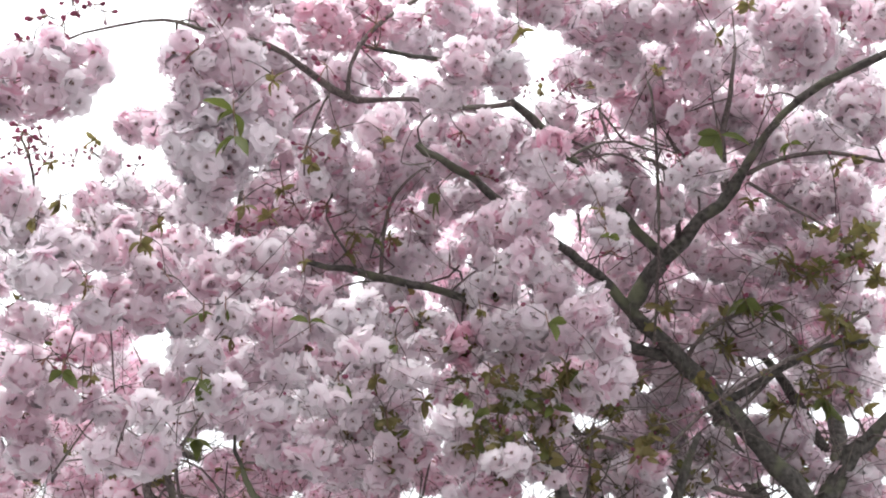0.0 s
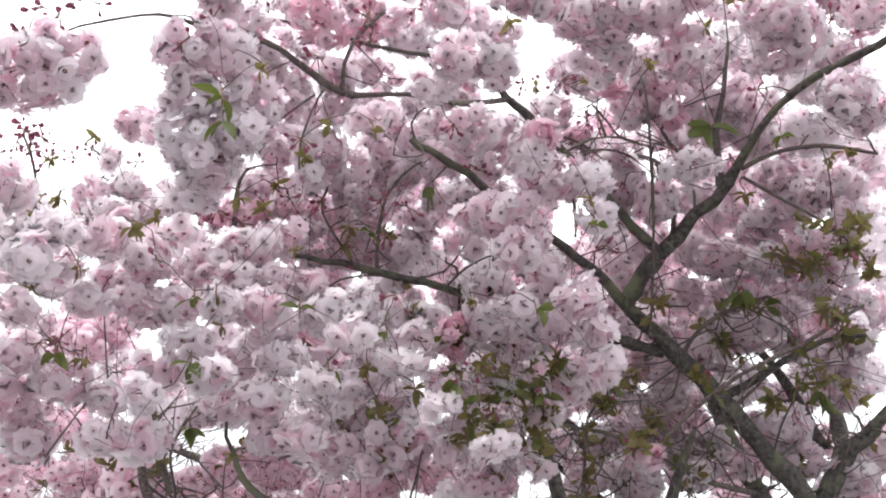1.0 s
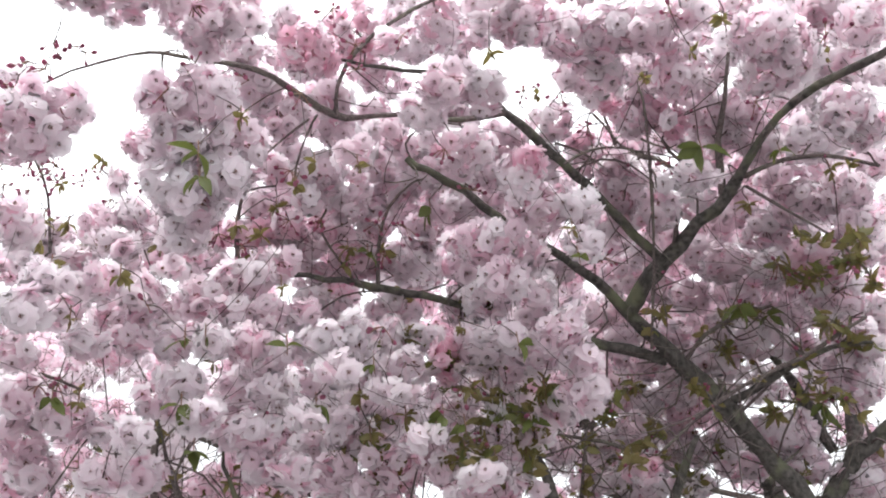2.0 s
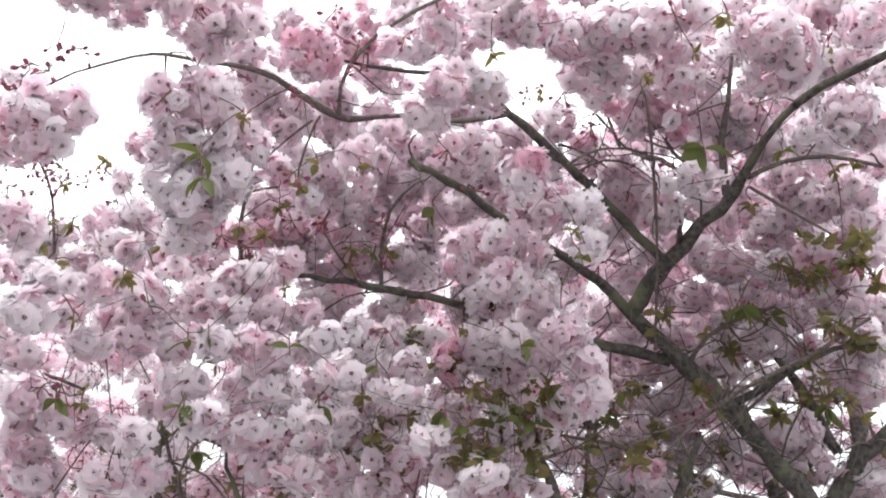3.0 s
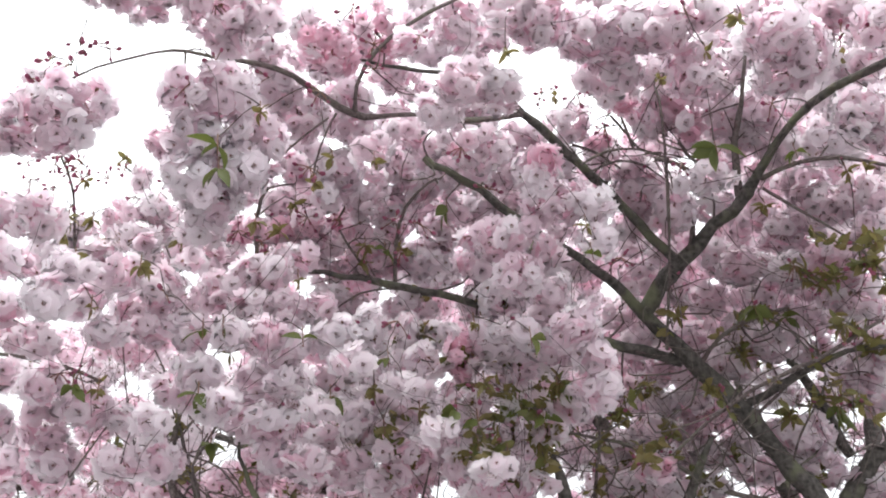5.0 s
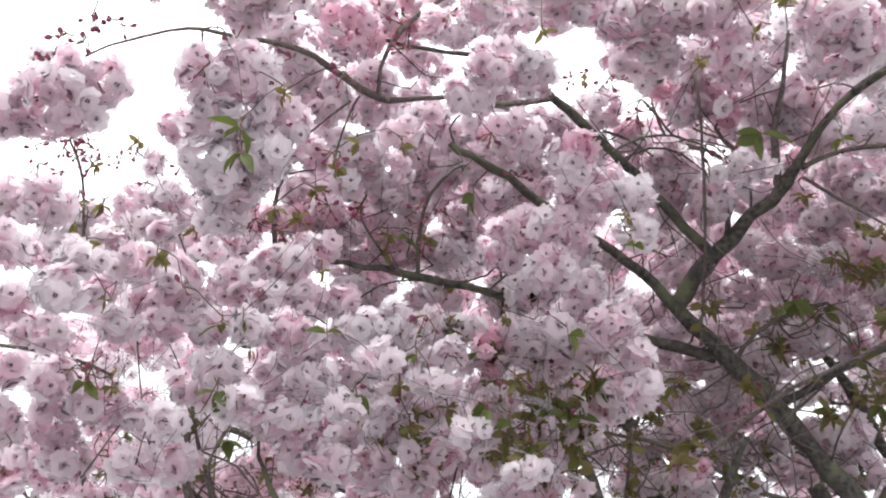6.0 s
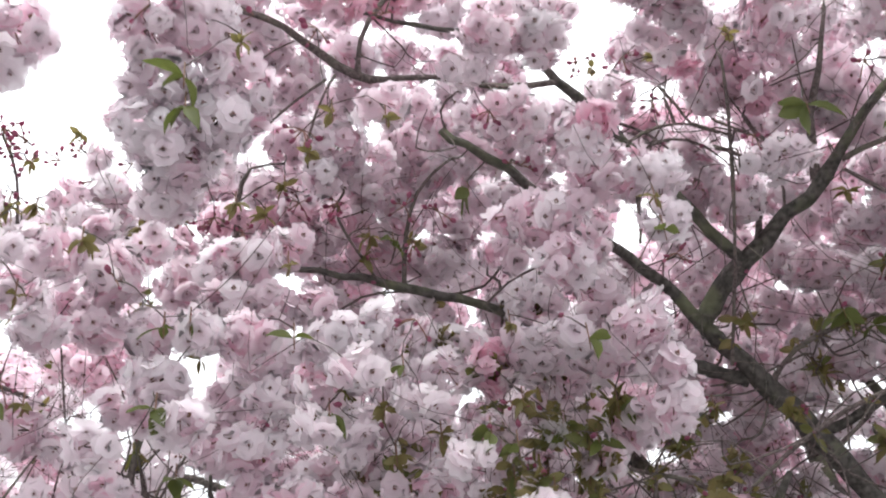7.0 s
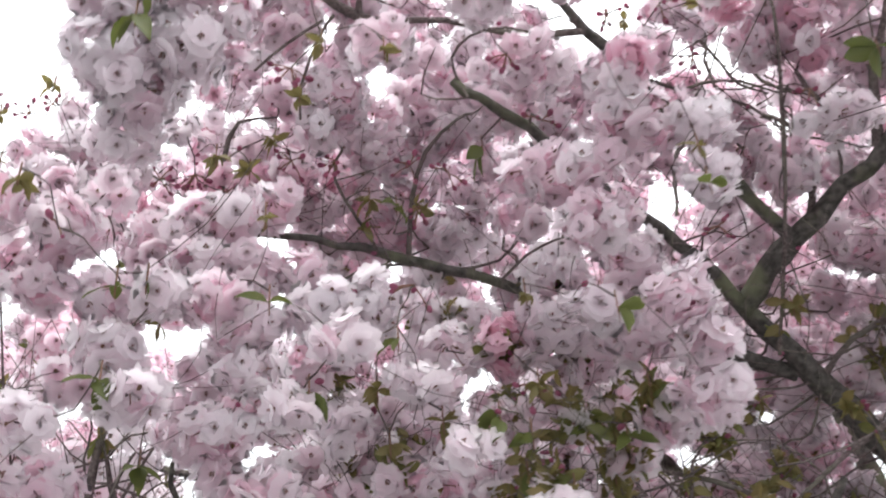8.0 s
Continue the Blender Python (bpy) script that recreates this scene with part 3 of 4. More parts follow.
cluster(-0.65, 2.14, 2.64, 0.060, 0.060, 1)
cluster(0.22, 2.57, 2.51, 0.068, 0.060, 1)
cluster(0.33, 2.52, 2.63, 0.068, 0.060, 1)
cluster(-0.07, 2.62, 2.22, 0.075, 0.053, 1)
cluster(0.08, 2.64, 2.28, 0.068, 0.053, 1)
cluster(0.35, 2.56, 2.56, 0.063, 0.068, 1)
cluster(0.34, 2.60, 2.46, 0.063, 0.063, 1)
cluster(-0.96, 1.95, 2.55, 0.075, 0.060, 1)
cluster(-0.65, 2.18, 2.59, 0.055, 0.045, 0)
cluster(-0.05, 2.09, 3.11, 0.113, 0.083, 2)
cluster(-0.14, 2.35, 2.77, 0.083, 0.083, 1)
cluster(0.13, 2.40, 2.84, 0.076, 0.061, 1)
cluster(0.16, 2.14, 3.16, 0.084, 0.084, 1)
cluster(-0.32, 2.27, 2.82, 0.069, 0.053, 1)
cluster(-0.39, 2.38, 2.67, 0.077, 0.062, 2)
cluster(-0.62, 2.16, 2.82, 0.028, 0.035, 2)
cluster(-0.76, 2.18, 2.67, 0.047, 0.041, 0)
cluster(-0.07, 2.60, 2.53, 0.093, 0.047, 1)
cluster(-0.60, 2.33, 2.61, 0.070, 0.055, 2)
cluster(0.24, 2.83, 2.14, 0.070, 0.055, 1)
cluster(-0.28, 2.52, 2.53, 0.062, 0.047, 1)
cluster(0.75, 2.35, 3.07, 0.078, 0.062, 1)
cluster(-0.08, 2.39, 2.88, 0.070, 0.055, 1)
cluster(1.18, 2.34, 3.01, 0.086, 0.070, 1)
cluster(0.65, 2.44, 2.98, 0.070, 0.070, 1)
cluster(0.74, 2.43, 3.00, 0.078, 0.094, 2)
cluster(-0.48, 2.29, 2.79, 0.038, 0.041, 0)
cluster(0.67, 2.37, 3.08, 0.102, 0.086, 1)
cluster(0.42, 2.44, 3.00, 0.079, 0.063, 1)
cluster(-0.51, 2.36, 2.69, 0.048, 0.053, 2)
cluster(0.12, 2.67, 2.55, 0.071, 0.063, 1)
cluster(0.39, 2.52, 2.90, 0.055, 0.071, 0)
cluster(0.69, 2.61, 2.78, 0.071, 0.079, 1)
cluster(1.12, 2.41, 3.00, 0.087, 0.079, 0)
cluster(1.13, 2.50, 2.88, 0.111, 0.048, 0)
cluster(-0.05, 2.48, 2.85, 0.071, 0.063, 1)
cluster(-0.34, 2.44, 2.75, 0.071, 0.056, 2)
cluster(0.04, 2.49, 2.87, 0.063, 0.056, 0)
cluster(-0.30, 2.49, 2.70, 0.071, 0.056, 1)
cluster(-0.12, 2.48, 2.81, 0.071, 0.063, 1)
cluster(-0.41, 2.38, 2.79, 0.063, 0.048, 1)
cluster(0.09, 2.82, 2.22, 0.079, 0.063, 1)
cluster(0.20, 2.84, 2.24, 0.071, 0.056, 1)
cluster(0.85, 2.41, 3.07, 0.071, 0.063, 1)
cluster(0.15, 2.43, 3.00, 0.079, 0.056, 1)
cluster(-0.31, 2.16, 3.12, 0.071, 0.056, 1)
cluster(0.05, 2.43, 2.96, 0.071, 0.056, 1)
cluster(0.92, 2.36, 3.12, 0.064, 0.060, 0)
cluster(0.40, 2.69, 2.67, 0.072, 0.048, 1)
cluster(-0.76, 2.21, 2.81, 0.030, 0.048, 1)
cluster(0.85, 2.51, 3.02, 0.073, 0.081, 1)
cluster(0.91, 2.54, 2.98, 0.073, 0.065, 1)
cluster(1.21, 2.66, 2.70, 0.081, 0.065, 1)
cluster(1.12, 2.71, 2.63, 0.097, 0.081, 2)
cluster(-0.24, 2.52, 2.78, 0.073, 0.057, 2)
cluster(0.07, 2.58, 2.83, 0.065, 0.057, 1)
cluster(0.59, 2.59, 2.92, 0.065, 0.057, 1)
cluster(-0.31, 2.57, 2.65, 0.073, 0.048, 1)
cluster(0.94, 2.50, 3.02, 0.081, 0.065, 1)
cluster(0.21, 2.55, 2.93, 0.081, 0.065, 1)
cluster(0.99, 2.56, 2.94, 0.081, 0.073, 1)
cluster(0.61, 2.64, 2.87, 0.089, 0.081, 1)
cluster(-0.47, 2.39, 2.86, 0.045, 0.049, 0)
cluster(0.57, 2.69, 2.80, 0.065, 0.057, 1)
cluster(-0.38, 2.42, 2.88, 0.040, 0.037, 1)
cluster(0.81, 2.68, 2.82, 0.082, 0.049, 1)
cluster(-0.48, 2.47, 2.76, 0.050, 0.049, 1)
cluster(1.20, 2.66, 2.81, 0.090, 0.074, 1)
cluster(1.01, 2.78, 2.65, 0.090, 0.066, 0)
cluster(1.16, 2.79, 2.56, 0.099, 0.074, 1)
cluster(0.72, 3.02, 2.11, 0.082, 0.049, 1)
cluster(-0.20, 2.64, 2.71, 0.082, 0.058, 1)
cluster(-0.07, 2.67, 2.73, 0.082, 0.066, 1)
cluster(0.36, 2.97, 2.22, 0.066, 0.049, 1)
cluster(0.27, 2.55, 3.03, 0.082, 0.066, 1)
cluster(1.06, 2.70, 2.89, 0.084, 0.075, 1)
cluster(1.11, 2.72, 2.82, 0.100, 0.075, 1)
cluster(0.88, 2.83, 2.70, 0.100, 0.059, 1)
cluster(0.50, 3.06, 2.15, 0.067, 0.042, 1)
cluster(-0.01, 2.69, 2.82, 0.075, 0.067, 1)
cluster(0.49, 2.62, 3.05, 0.059, 0.047, 2)
cluster(-0.84, 2.63, 2.19, 0.067, 0.050, 1)
cluster(-0.24, 2.66, 2.75, 0.067, 0.050, 1)
cluster(-0.43, 2.57, 2.78, 0.067, 0.050, 1)
cluster(0.85, 2.45, 3.26, 0.067, 0.042, 0)
cluster(0.32, 2.65, 2.99, 0.075, 0.059, 1)
cluster(1.00, 2.82, 2.80, 0.085, 0.068, 1)
cluster(0.81, 2.86, 2.76, 0.068, 0.068, 1)
cluster(0.65, 2.85, 2.79, 0.068, 0.060, 1)
cluster(0.56, 3.06, 2.30, 0.077, 0.060, 1)
cluster(0.41, 2.74, 2.95, 0.077, 0.060, 1)
cluster(0.76, 2.67, 3.07, 0.077, 0.068, 1)
cluster(1.11, 2.65, 3.03, 0.085, 0.060, 1)
cluster(1.27, 2.69, 2.91, 0.077, 0.060, 1)
cluster(1.06, 2.98, 2.48, 0.069, 0.051, 1)
cluster(0.99, 3.08, 2.26, 0.103, 0.086, 1)
cluster(1.03, 3.10, 2.17, 0.086, 0.069, 1)
cluster(-1.07, 2.33, 2.68, 0.086, 0.060, 0)
cluster(-1.02, 2.35, 2.72, 0.077, 0.069, 1)
cluster(1.23, 2.97, 2.48, 0.069, 0.077, 1)
cluster(0.77, 2.96, 2.67, 0.078, 0.061, 1)
cluster(0.86, 3.00, 2.58, 0.078, 0.061, 0)
cluster(0.95, 2.95, 2.66, 0.078, 0.061, 1)
cluster(1.06, 2.97, 2.59, 0.078, 0.061, 1)
cluster(1.18, 3.02, 2.42, 0.087, 0.069, 1)
cluster(1.17, 3.11, 2.13, 0.087, 0.069, 1)
cluster(0.58, 3.16, 2.14, 0.087, 0.061, 1)
cluster(0.43, 3.15, 2.16, 0.078, 0.061, 1)
cluster(0.56, 2.79, 2.99, 0.069, 0.052, 1)
cluster(0.96, 2.77, 2.99, 0.069, 0.052, 1)
cluster(1.06, 2.87, 2.80, 0.078, 0.061, 1)
cluster(1.20, 2.87, 2.74, 0.078, 0.061, 1)
cluster(0.88, 3.24, 2.22, 0.089, 0.054, 1)
cluster(0.71, 3.11, 2.60, 0.072, 0.054, 1)
cluster(1.29, 3.03, 2.60, 0.089, 0.080, 1)
cluster(0.69, 3.05, 2.74, 0.072, 0.063, 1)
cluster(1.09, 3.03, 2.68, 0.075, 0.057, 1)
cluster(0.73, 3.32, 2.30, 0.083, 0.065, 1)
cluster(1.24, 3.22, 2.44, 0.092, 0.074, 1)
cluster(0.76, 3.19, 2.66, 0.074, 0.055, 1)
cluster(0.60, 3.28, 2.44, 0.083, 0.065, 1)
cluster(0.90, 3.13, 2.76, 0.074, 0.055, 1)
cluster(0.62, 3.34, 2.26, 0.078, 0.059, 1)
cluster(1.01, 3.34, 2.50, 0.076, 0.057, 1)
cluster(0.68, 3.40, 2.39, 0.080, 0.061, 1)
cluster(0.79, 3.42, 2.33, 0.080, 0.061, 1)
cluster(-0.06, 2.41, 3.01, 0.076, 0.059, 1)
cluster(0.00, 2.42, 3.34, 0.083, 0.068, 0)
cluster(-1.31, 2.51, 2.74, 0.083, 0.059, 1)
cluster(-0.04, 2.43, 3.51, 0.073, 0.069, 0)
cluster(-0.07, 2.92, 2.81, 0.081, 0.058, 1)
cluster(0.56, 3.03, 2.58, 0.073, 0.062, 1)
cluster(0.12, 2.67, 2.90, 0.076, 0.069, 0)
cluster(0.87, 2.94, 2.90, 0.081, 0.066, 1)
cluster(-0.09, 2.75, 2.94, 0.073, 0.066, 1)
cluster(-0.75, 2.41, 2.78, 0.080, 0.063, 1)
cluster(0.50, 2.58, 3.57, 0.076, 0.068, 1)
cluster(-0.40, 2.55, 2.91, 0.079, 0.069, 1)
cluster(1.38, 3.26, 2.92, 0.082, 0.060, 1)
cluster(1.43, 2.88, 3.37, 0.076, 0.065, 0)
cluster(0.16, 2.41, 3.07, 0.079, 0.069, 1)
cluster(0.85, 3.40, 2.36, 0.072, 0.064, 0)
cluster(0.47, 3.08, 2.27, 0.078, 0.059, 1)
cluster(0.15, 2.54, 3.55, 0.077, 0.059, 1)
cluster(1.25, 3.05, 3.16, 0.077, 0.066, 1)
cluster(-0.33, 2.88, 2.76, 0.082, 0.063, 1)
cluster(-1.25, 2.79, 2.41, 0.071, 0.060, 1)
cluster(-1.29, 2.66, 2.21, 0.071, 0.061, 1)
cluster(0.07, 2.50, 3.37, 0.075, 0.062, 0)
cluster(0.20, 2.70, 2.93, 0.082, 0.069, 1)
cluster(0.95, 2.87, 2.91, 0.075, 0.068, 1)
cluster(-1.04, 2.49, 2.62, 0.078, 0.067, 0)
cluster(0.97, 3.10, 2.65, 0.077, 0.059, 1)
cluster(-0.75, 2.53, 2.52, 0.077, 0.068, 1)
cluster(-1.21, 2.45, 2.45, 0.077, 0.065, 1)
cluster(-0.42, 2.29, 2.64, 0.054, 0.042, 2)
cluster(-0.30, 2.35, 2.69, 0.057, 0.045, 2)
cluster(-0.16, 2.39, 2.68, 0.052, 0.040, 2)
cluster(-0.33, 2.29, 2.57, 0.048, 0.036, 2)
cluster(0.18, 2.14, 2.74, 0.048, 0.036, 2)
cluster(1.10, 3.01, 2.74, 0.062, 0.050, 2)
cluster(1.25, 2.27, 3.06, 0.062, 0.050, 2)
cluster(0.09, 1.94, 2.93, 0.042, 0.030, 2)
cluster(0.89, 3.12, 2.67, 0.047, 0.035, 2)
cluster(1.12, 2.31, 3.13, 0.052, 0.040, 2)
cluster(-0.14, 2.53, 2.74, 0.080, 0.065, 1)
cluster(0.82, 2.94, 2.45, 0.089, 0.059, 1)
cluster(0.63, 3.21, 2.56, 0.082, 0.062, 1)
cluster(0.72, 3.17, 2.44, 0.076, 0.060, 0)
cluster(-0.67, 2.64, 2.77, 0.080, 0.068, 1)
cluster(0.32, 2.92, 2.96, 0.074, 0.065, 1)
cluster(-1.12, 2.15, 3.17, 0.082, 0.061, 0)
cluster(1.02, 2.69, 3.56, 0.073, 0.064, 1)
cluster(0.65, 2.86, 3.17, 0.088, 0.063, 1)
cluster(0.57, 2.95, 2.76, 0.074, 0.069, 1)
cluster(-0.71, 2.24, 2.94, 0.074, 0.062, 1)
cluster(0.52, 3.08, 2.70, 0.084, 0.062, 1)
cluster(-0.26, 2.63, 2.55, 0.090, 0.064, 1)
cluster(-0.33, 2.34, 2.93, 0.071, 0.068, 1)
cluster(-0.04, 2.51, 2.97, 0.076, 0.059, 1)
cluster(0.94, 2.89, 2.48, 0.087, 0.064, 1)
cluster(1.10, 2.82, 3.25, 0.074, 0.059, 1)
cluster(0.72, 3.00, 2.91, 0.071, 0.068, 1)
cluster(-0.55, 2.46, 3.12, 0.070, 0.062, 1)
cluster(-0.12, 2.61, 3.37, 0.087, 0.061, 1)
cluster(0.49, 2.68, 3.36, 0.090, 0.069, 1)
cluster(0.01, 2.97, 2.87, 0.076, 0.067, 1)
cluster(0.01, 2.56, 3.20, 0.078, 0.061, 0)
cluster(-0.85, 2.75, 3.07, 0.089, 0.060, 1)
cluster(0.58, 2.96, 2.90, 0.079, 0.067, 0)
cluster(-0.72, 2.74, 3.30, 0.073, 0.061, 1)
cluster(-0.88, 2.58, 2.78, 0.087, 0.066, 1)
cluster(-0.19, 2.58, 3.40, 0.072, 0.065, 1)
cluster(-0.62, 2.53, 2.95, 0.072, 0.065, 1)
cluster(-0.38, 3.01, 2.55, 0.083, 0.062, 1)
cluster(-0.10, 3.23, 2.35, 0.078, 0.069, 1)
cluster(-0.48, 2.46, 3.15, 0.081, 0.070, 0)
cluster(0.50, 3.36, 2.68, 0.071, 0.068, 1)
cluster(0.56, 2.68, 3.31, 0.079, 0.059, 0)
cluster(0.01, 2.90, 3.18, 0.086, 0.067, 1)
cluster(-0.44, 2.84, 3.12, 0.075, 0.060, 1)
cluster(0.33, 2.95, 3.06, 0.076, 0.065, 1)
cluster(-0.34, 2.76, 2.87, 0.082, 0.062, 1)
cluster(0.64, 3.09, 2.84, 0.086, 0.063, 1)
cluster(0.96, 3.09, 3.43, 0.085, 0.062, 1)
cluster(-0.17, 2.80, 2.96, 0.085, 0.063, 1)
cluster(0.26, 2.83, 3.72, 0.084, 0.067, 1)
cluster(-1.22, 2.82, 2.65, 0.079, 0.065, 1)
cluster(-0.75, 2.95, 2.38, 0.086, 0.066, 0)
cluster(0.11, 3.15, 2.20, 0.088, 0.059, 0)
cluster(1.08, 2.85, 3.48, 0.072, 0.065, 1)
cluster(0.51, 2.67, 3.02, 0.087, 0.060, 1)
cluster(-0.36, 2.31, 3.39, 0.081, 0.064, 1)
cluster(-0.31, 2.51, 3.16, 0.087, 0.060, 1)
cluster(-0.16, 2.79, 2.40, 0.079, 0.070, 1)
cluster(-0.67, 2.45, 3.54, 0.081, 0.059, 1)
cluster(-0.28, 2.33, 3.22, 0.084, 0.064, 1)
cluster(0.85, 2.65, 3.00, 0.087, 0.067, 1)
cluster(0.72, 3.04, 2.46, 0.085, 0.070, 1)
cluster(1.27, 3.15, 2.20, 0.077, 0.064, 1)
cluster(0.21, 2.31, 3.25, 0.074, 0.063, 1)
cluster(-0.14, 2.55, 3.20, 0.071, 0.059, 1)
cluster(-1.37, 2.73, 2.83, 0.088, 0.062, 0)

# blossom deep in the crown behind, too much to count
FAR = []
for k in range(8):
    places = heads(rng.uniform(0.06, 0.10), rng.uniform(0.05, 0.08), 0.037)
    FAR.append(gather(places, PLAIN, 1.0))
for tone, count, low_more in ((0, 130, 64), (1, 165, 92), (2, 22, 7)):
    verts, faces, slots, base, placed = [], [], [], 0, 0
    while placed < count + low_more:
        x, y, z = rng.uniform(-2.4, 2.6), rng.uniform(2.75, 4.6), rng.uniform(2.0, 4.6)
        if placed >= count:  # the low boughs behind the front ones, extended unseen below to block light
            x, y, z = rng.uniform(-1.5, 0.55), rng.uniform(2.55, 3.8), rng.uniform(1.75, 2.75)
            if placed % 3 == 0:  # behind the fork
                x, y, z = rng.uniform(-0.1, 1.4), rng.uniform(3.2, 3.9), rng.uniform(2.4, 3.3)
        # on the right the crown goes on unseen above, added to shade the lower boughs
        roof = 2.95 + 0.18 * (x + 1.4) + 0.42 * (y - 2.9) if x < -0.2 else 3.3 + 0.25 * (x + 0.2) + 0.45 * (y - 2.9) + 0.35 * max(0.0, min(1.0, 2 * x - 0.8))
        low = 2.5 + 0.35 * (y - 2.9)
        if 0.35 < x < 1.7 and y < 3.15:  # the open space round the trunk and its fork
            continue
        if placed < count and x > 0.3 and z < low + 0.15 and rng.random() < 0.5:  # thinner low down behind the trunk
            continue
        if x < 0.3 and y > 3.4 and z > 2.85 and rng.random() < 0.55:  # the crown's far rim is open
            continue
        if placed >= count and x < 0.0 and z < 2.3 and rng.random() < 0.15:  # bare twigs under the low boughs
            continue
        if z > roof or (placed < count and z < low and rng.random() < 0.3):
            continue
        v, f, s = FAR[rng.integers(8)]
        turn = np.array(Euler((rng.normal() * 0.5, rng.normal() * 0.5, rng.random() * 6.28)).to_matrix())
        verts.append(v @ turn.T + (x, y, z)), faces.append(f + base), slots.append(s)
        base += len(v)
        HUNG.append((x, y, z, -1.0))
        placed += 1
    deep = quads("far_blossom", np.vstack(verts), np.vstack(faces), [PETALS[tone], UNDERSIDES[tone], EYE, STALK], np.concatenate(slots), label=LABELS[tone] + " deep in the crown")
    deep["kind"] = "stuff"

# ---- young leaves ----
def leaf(length, width, fold):
    rows = ((0.0, 0.05), (0.2, 0.7), (0.45, 1.0), (0.72, 0.72), (0.9, 0.3), (1.0, 0.03))
    v = []
    for along, broad in rows:
        for u in (-1, 0, 1):
            v.append((u * broad * width / 2, along * length, abs(u) * broad * width * fold - 0.25 * length * along**2 + rng.normal() * 0.0008))
    f = [(r * 3 + c, r * 3 + c + 1, r * 3 + c + 4, r * 3 + c + 3) for r in range(5) for c in range(2)]
    return np.array(v), np.array(f)


def leaf_spray(x, y, z, size, tone, count):
    v, f = tube(np.array([(0, 0, 0.03, 0.0014), (0.004, 0, 0.0, 0.0014), (0.006, 0.003, -0.02, 0.001)]), 4)
    spray = quads("leaf_spray", v, f, [STALK], np.zeros(len(f)), label=("fresh green young leaves", "bronze-green young leaves")[tone])
    spray.location = (x, y, z)
    HUNG.append((x, y, z + 0.02, -1.0))
    small = (0.82, 0.5)[tone]
    for k in range(count + 2 * tone):
        v, f = leaf(size * small * rng.uniform(0.7, 1.3), size * small * rng.uniform(0.36, 0.62), rng.uniform(0.05, 0.45))
        blade = quads("leaf", v, f, [(GREEN, BRONZE)[tone]], np.zeros(len(f)), parent=spray)
        blade.matrix_basis = Matrix.LocRotScale((0.004, 0, 0), Euler((rng.uniform(-1.5, 0.3 + 0.5 * tone), rng.uniform(-1.1, 1.1), rng.uniform(0, 6.28))), None)


leaf_spray(-0.17, 1.60, 2.40, 0.062, 0, 3)
leaf_spray(-0.17, 1.62, 2.36, 0.066, 0, 3)
leaf_spray(-0.13, 1.67, 2.53, 0.049, 1, 4)
leaf_spray(0.36, 2.10, 2.18, 0.070, 0, 2)
leaf_spray(-0.12, 2.00, 2.17, 0.055, 0, 2)
leaf_spray(0.10, 2.33, 2.69, 0.072, 0, 3)
leaf_spray(0.35, 1.85, 2.76, 0.058, 1, 4)
leaf_spray(0.79, 2.16, 2.67, 0.069, 0, 5)
leaf_spray(0.68, 2.22, 2.94, 0.060, 1, 5)
leaf_spray(-0.39, 1.76, 2.24, 0.060, 1, 5)
leaf_spray(-0.30, 1.92, 2.02, 0.060, 0, 4)
leaf_spray(-0.07, 2.07, 2.06, 0.055, 0, 4)
leaf_spray(0.18, 2.19, 2.06, 0.055, 0, 3)
leaf_spray(0.22, 2.23, 2.05, 0.057, 0, 3)
leaf_spray(0.39, 2.29, 2.15, 0.072, 1, 5)
leaf_spray(0.35, 2.34, 2.09, 0.058, 0, 3)
leaf_spray(0.27, 2.33, 2.00, 0.078, 1, 4)
leaf_spray(0.50, 2.07, 2.36, 0.049, 0, 2)
leaf_spray(0.87, 2.62, 2.47, 0.070, 0, 5)
leaf_spray(1.08, 2.62, 2.40, 0.078, 1, 6)
leaf_spray(1.02, 2.44, 2.56, 0.060, 1, 4)
leaf_spray(1.15, 2.43, 2.53, 0.067, 1, 4)
leaf_spray(0.04, 1.91, 2.55, 0.050, 1, 3)
leaf_spray(-0.05, 1.88, 2.55, 0.050, 1, 3)
leaf_spray(-0.28, 2.21, 2.66, 0.067, 1, 5)
leaf_spray(-0.07, 2.35, 2.58, 0.060, 0, 3)
leaf_spray(0.99, 2.33, 2.75, 0.054, 0, 3)
leaf_spray(-0.84, 2.15, 2.64, 0.073, 1, 5)
leaf_spray(-0.72, 2.22, 2.67, 0.064, 1, 4)
leaf_spray(-0.72, 1.97, 2.41, 0.065, 1, 4)
leaf_spray(0.49, 2.07, 2.43, 0.050, 1, 2)
leaf_spray(-0.31, 1.91, 2.16, 0.049, 0, 3)
leaf_spray(-0.49, 1.77, 2.16, 0.048, 1, 3)
leaf_spray(0.04, 2.11, 2.16, 0.045, 0, 2)
leaf_spray(0.93, 2.58, 2.75, 0.064, 1, 4)
leaf_spray(1.12, 2.70, 2.18, 0.078, 1, 4)
leaf_spray(1.06, 2.79, 2.25, 0.073, 0, 4)
leaf_spray(0.38, 2.45, 3.11, 0.067, 1, 5)
leaf_spray(0.53, 2.31, 2.98, 0.062, 1, 4)
leaf_spray(0.78, 1.95, 2.78, 0.047, 1, 3)
leaf_spray(0.63, 2.84, 2.22, 0.073, 1, 4)
leaf_spray(-0.54, 1.84, 2.02, 0.049, 0, 3)
leaf_spray(-0.79, 2.16, 2.84, 0.060, 1, 5)
leaf_spray(-0.95, 2.19, 2.68, 0.067, 1, 6)
leaf_spray(-0.90, 2.16, 2.78, 0.060, 1, 4)
leaf_spray(-0.13, 1.96, 2.29, 0.044, 1, 3)
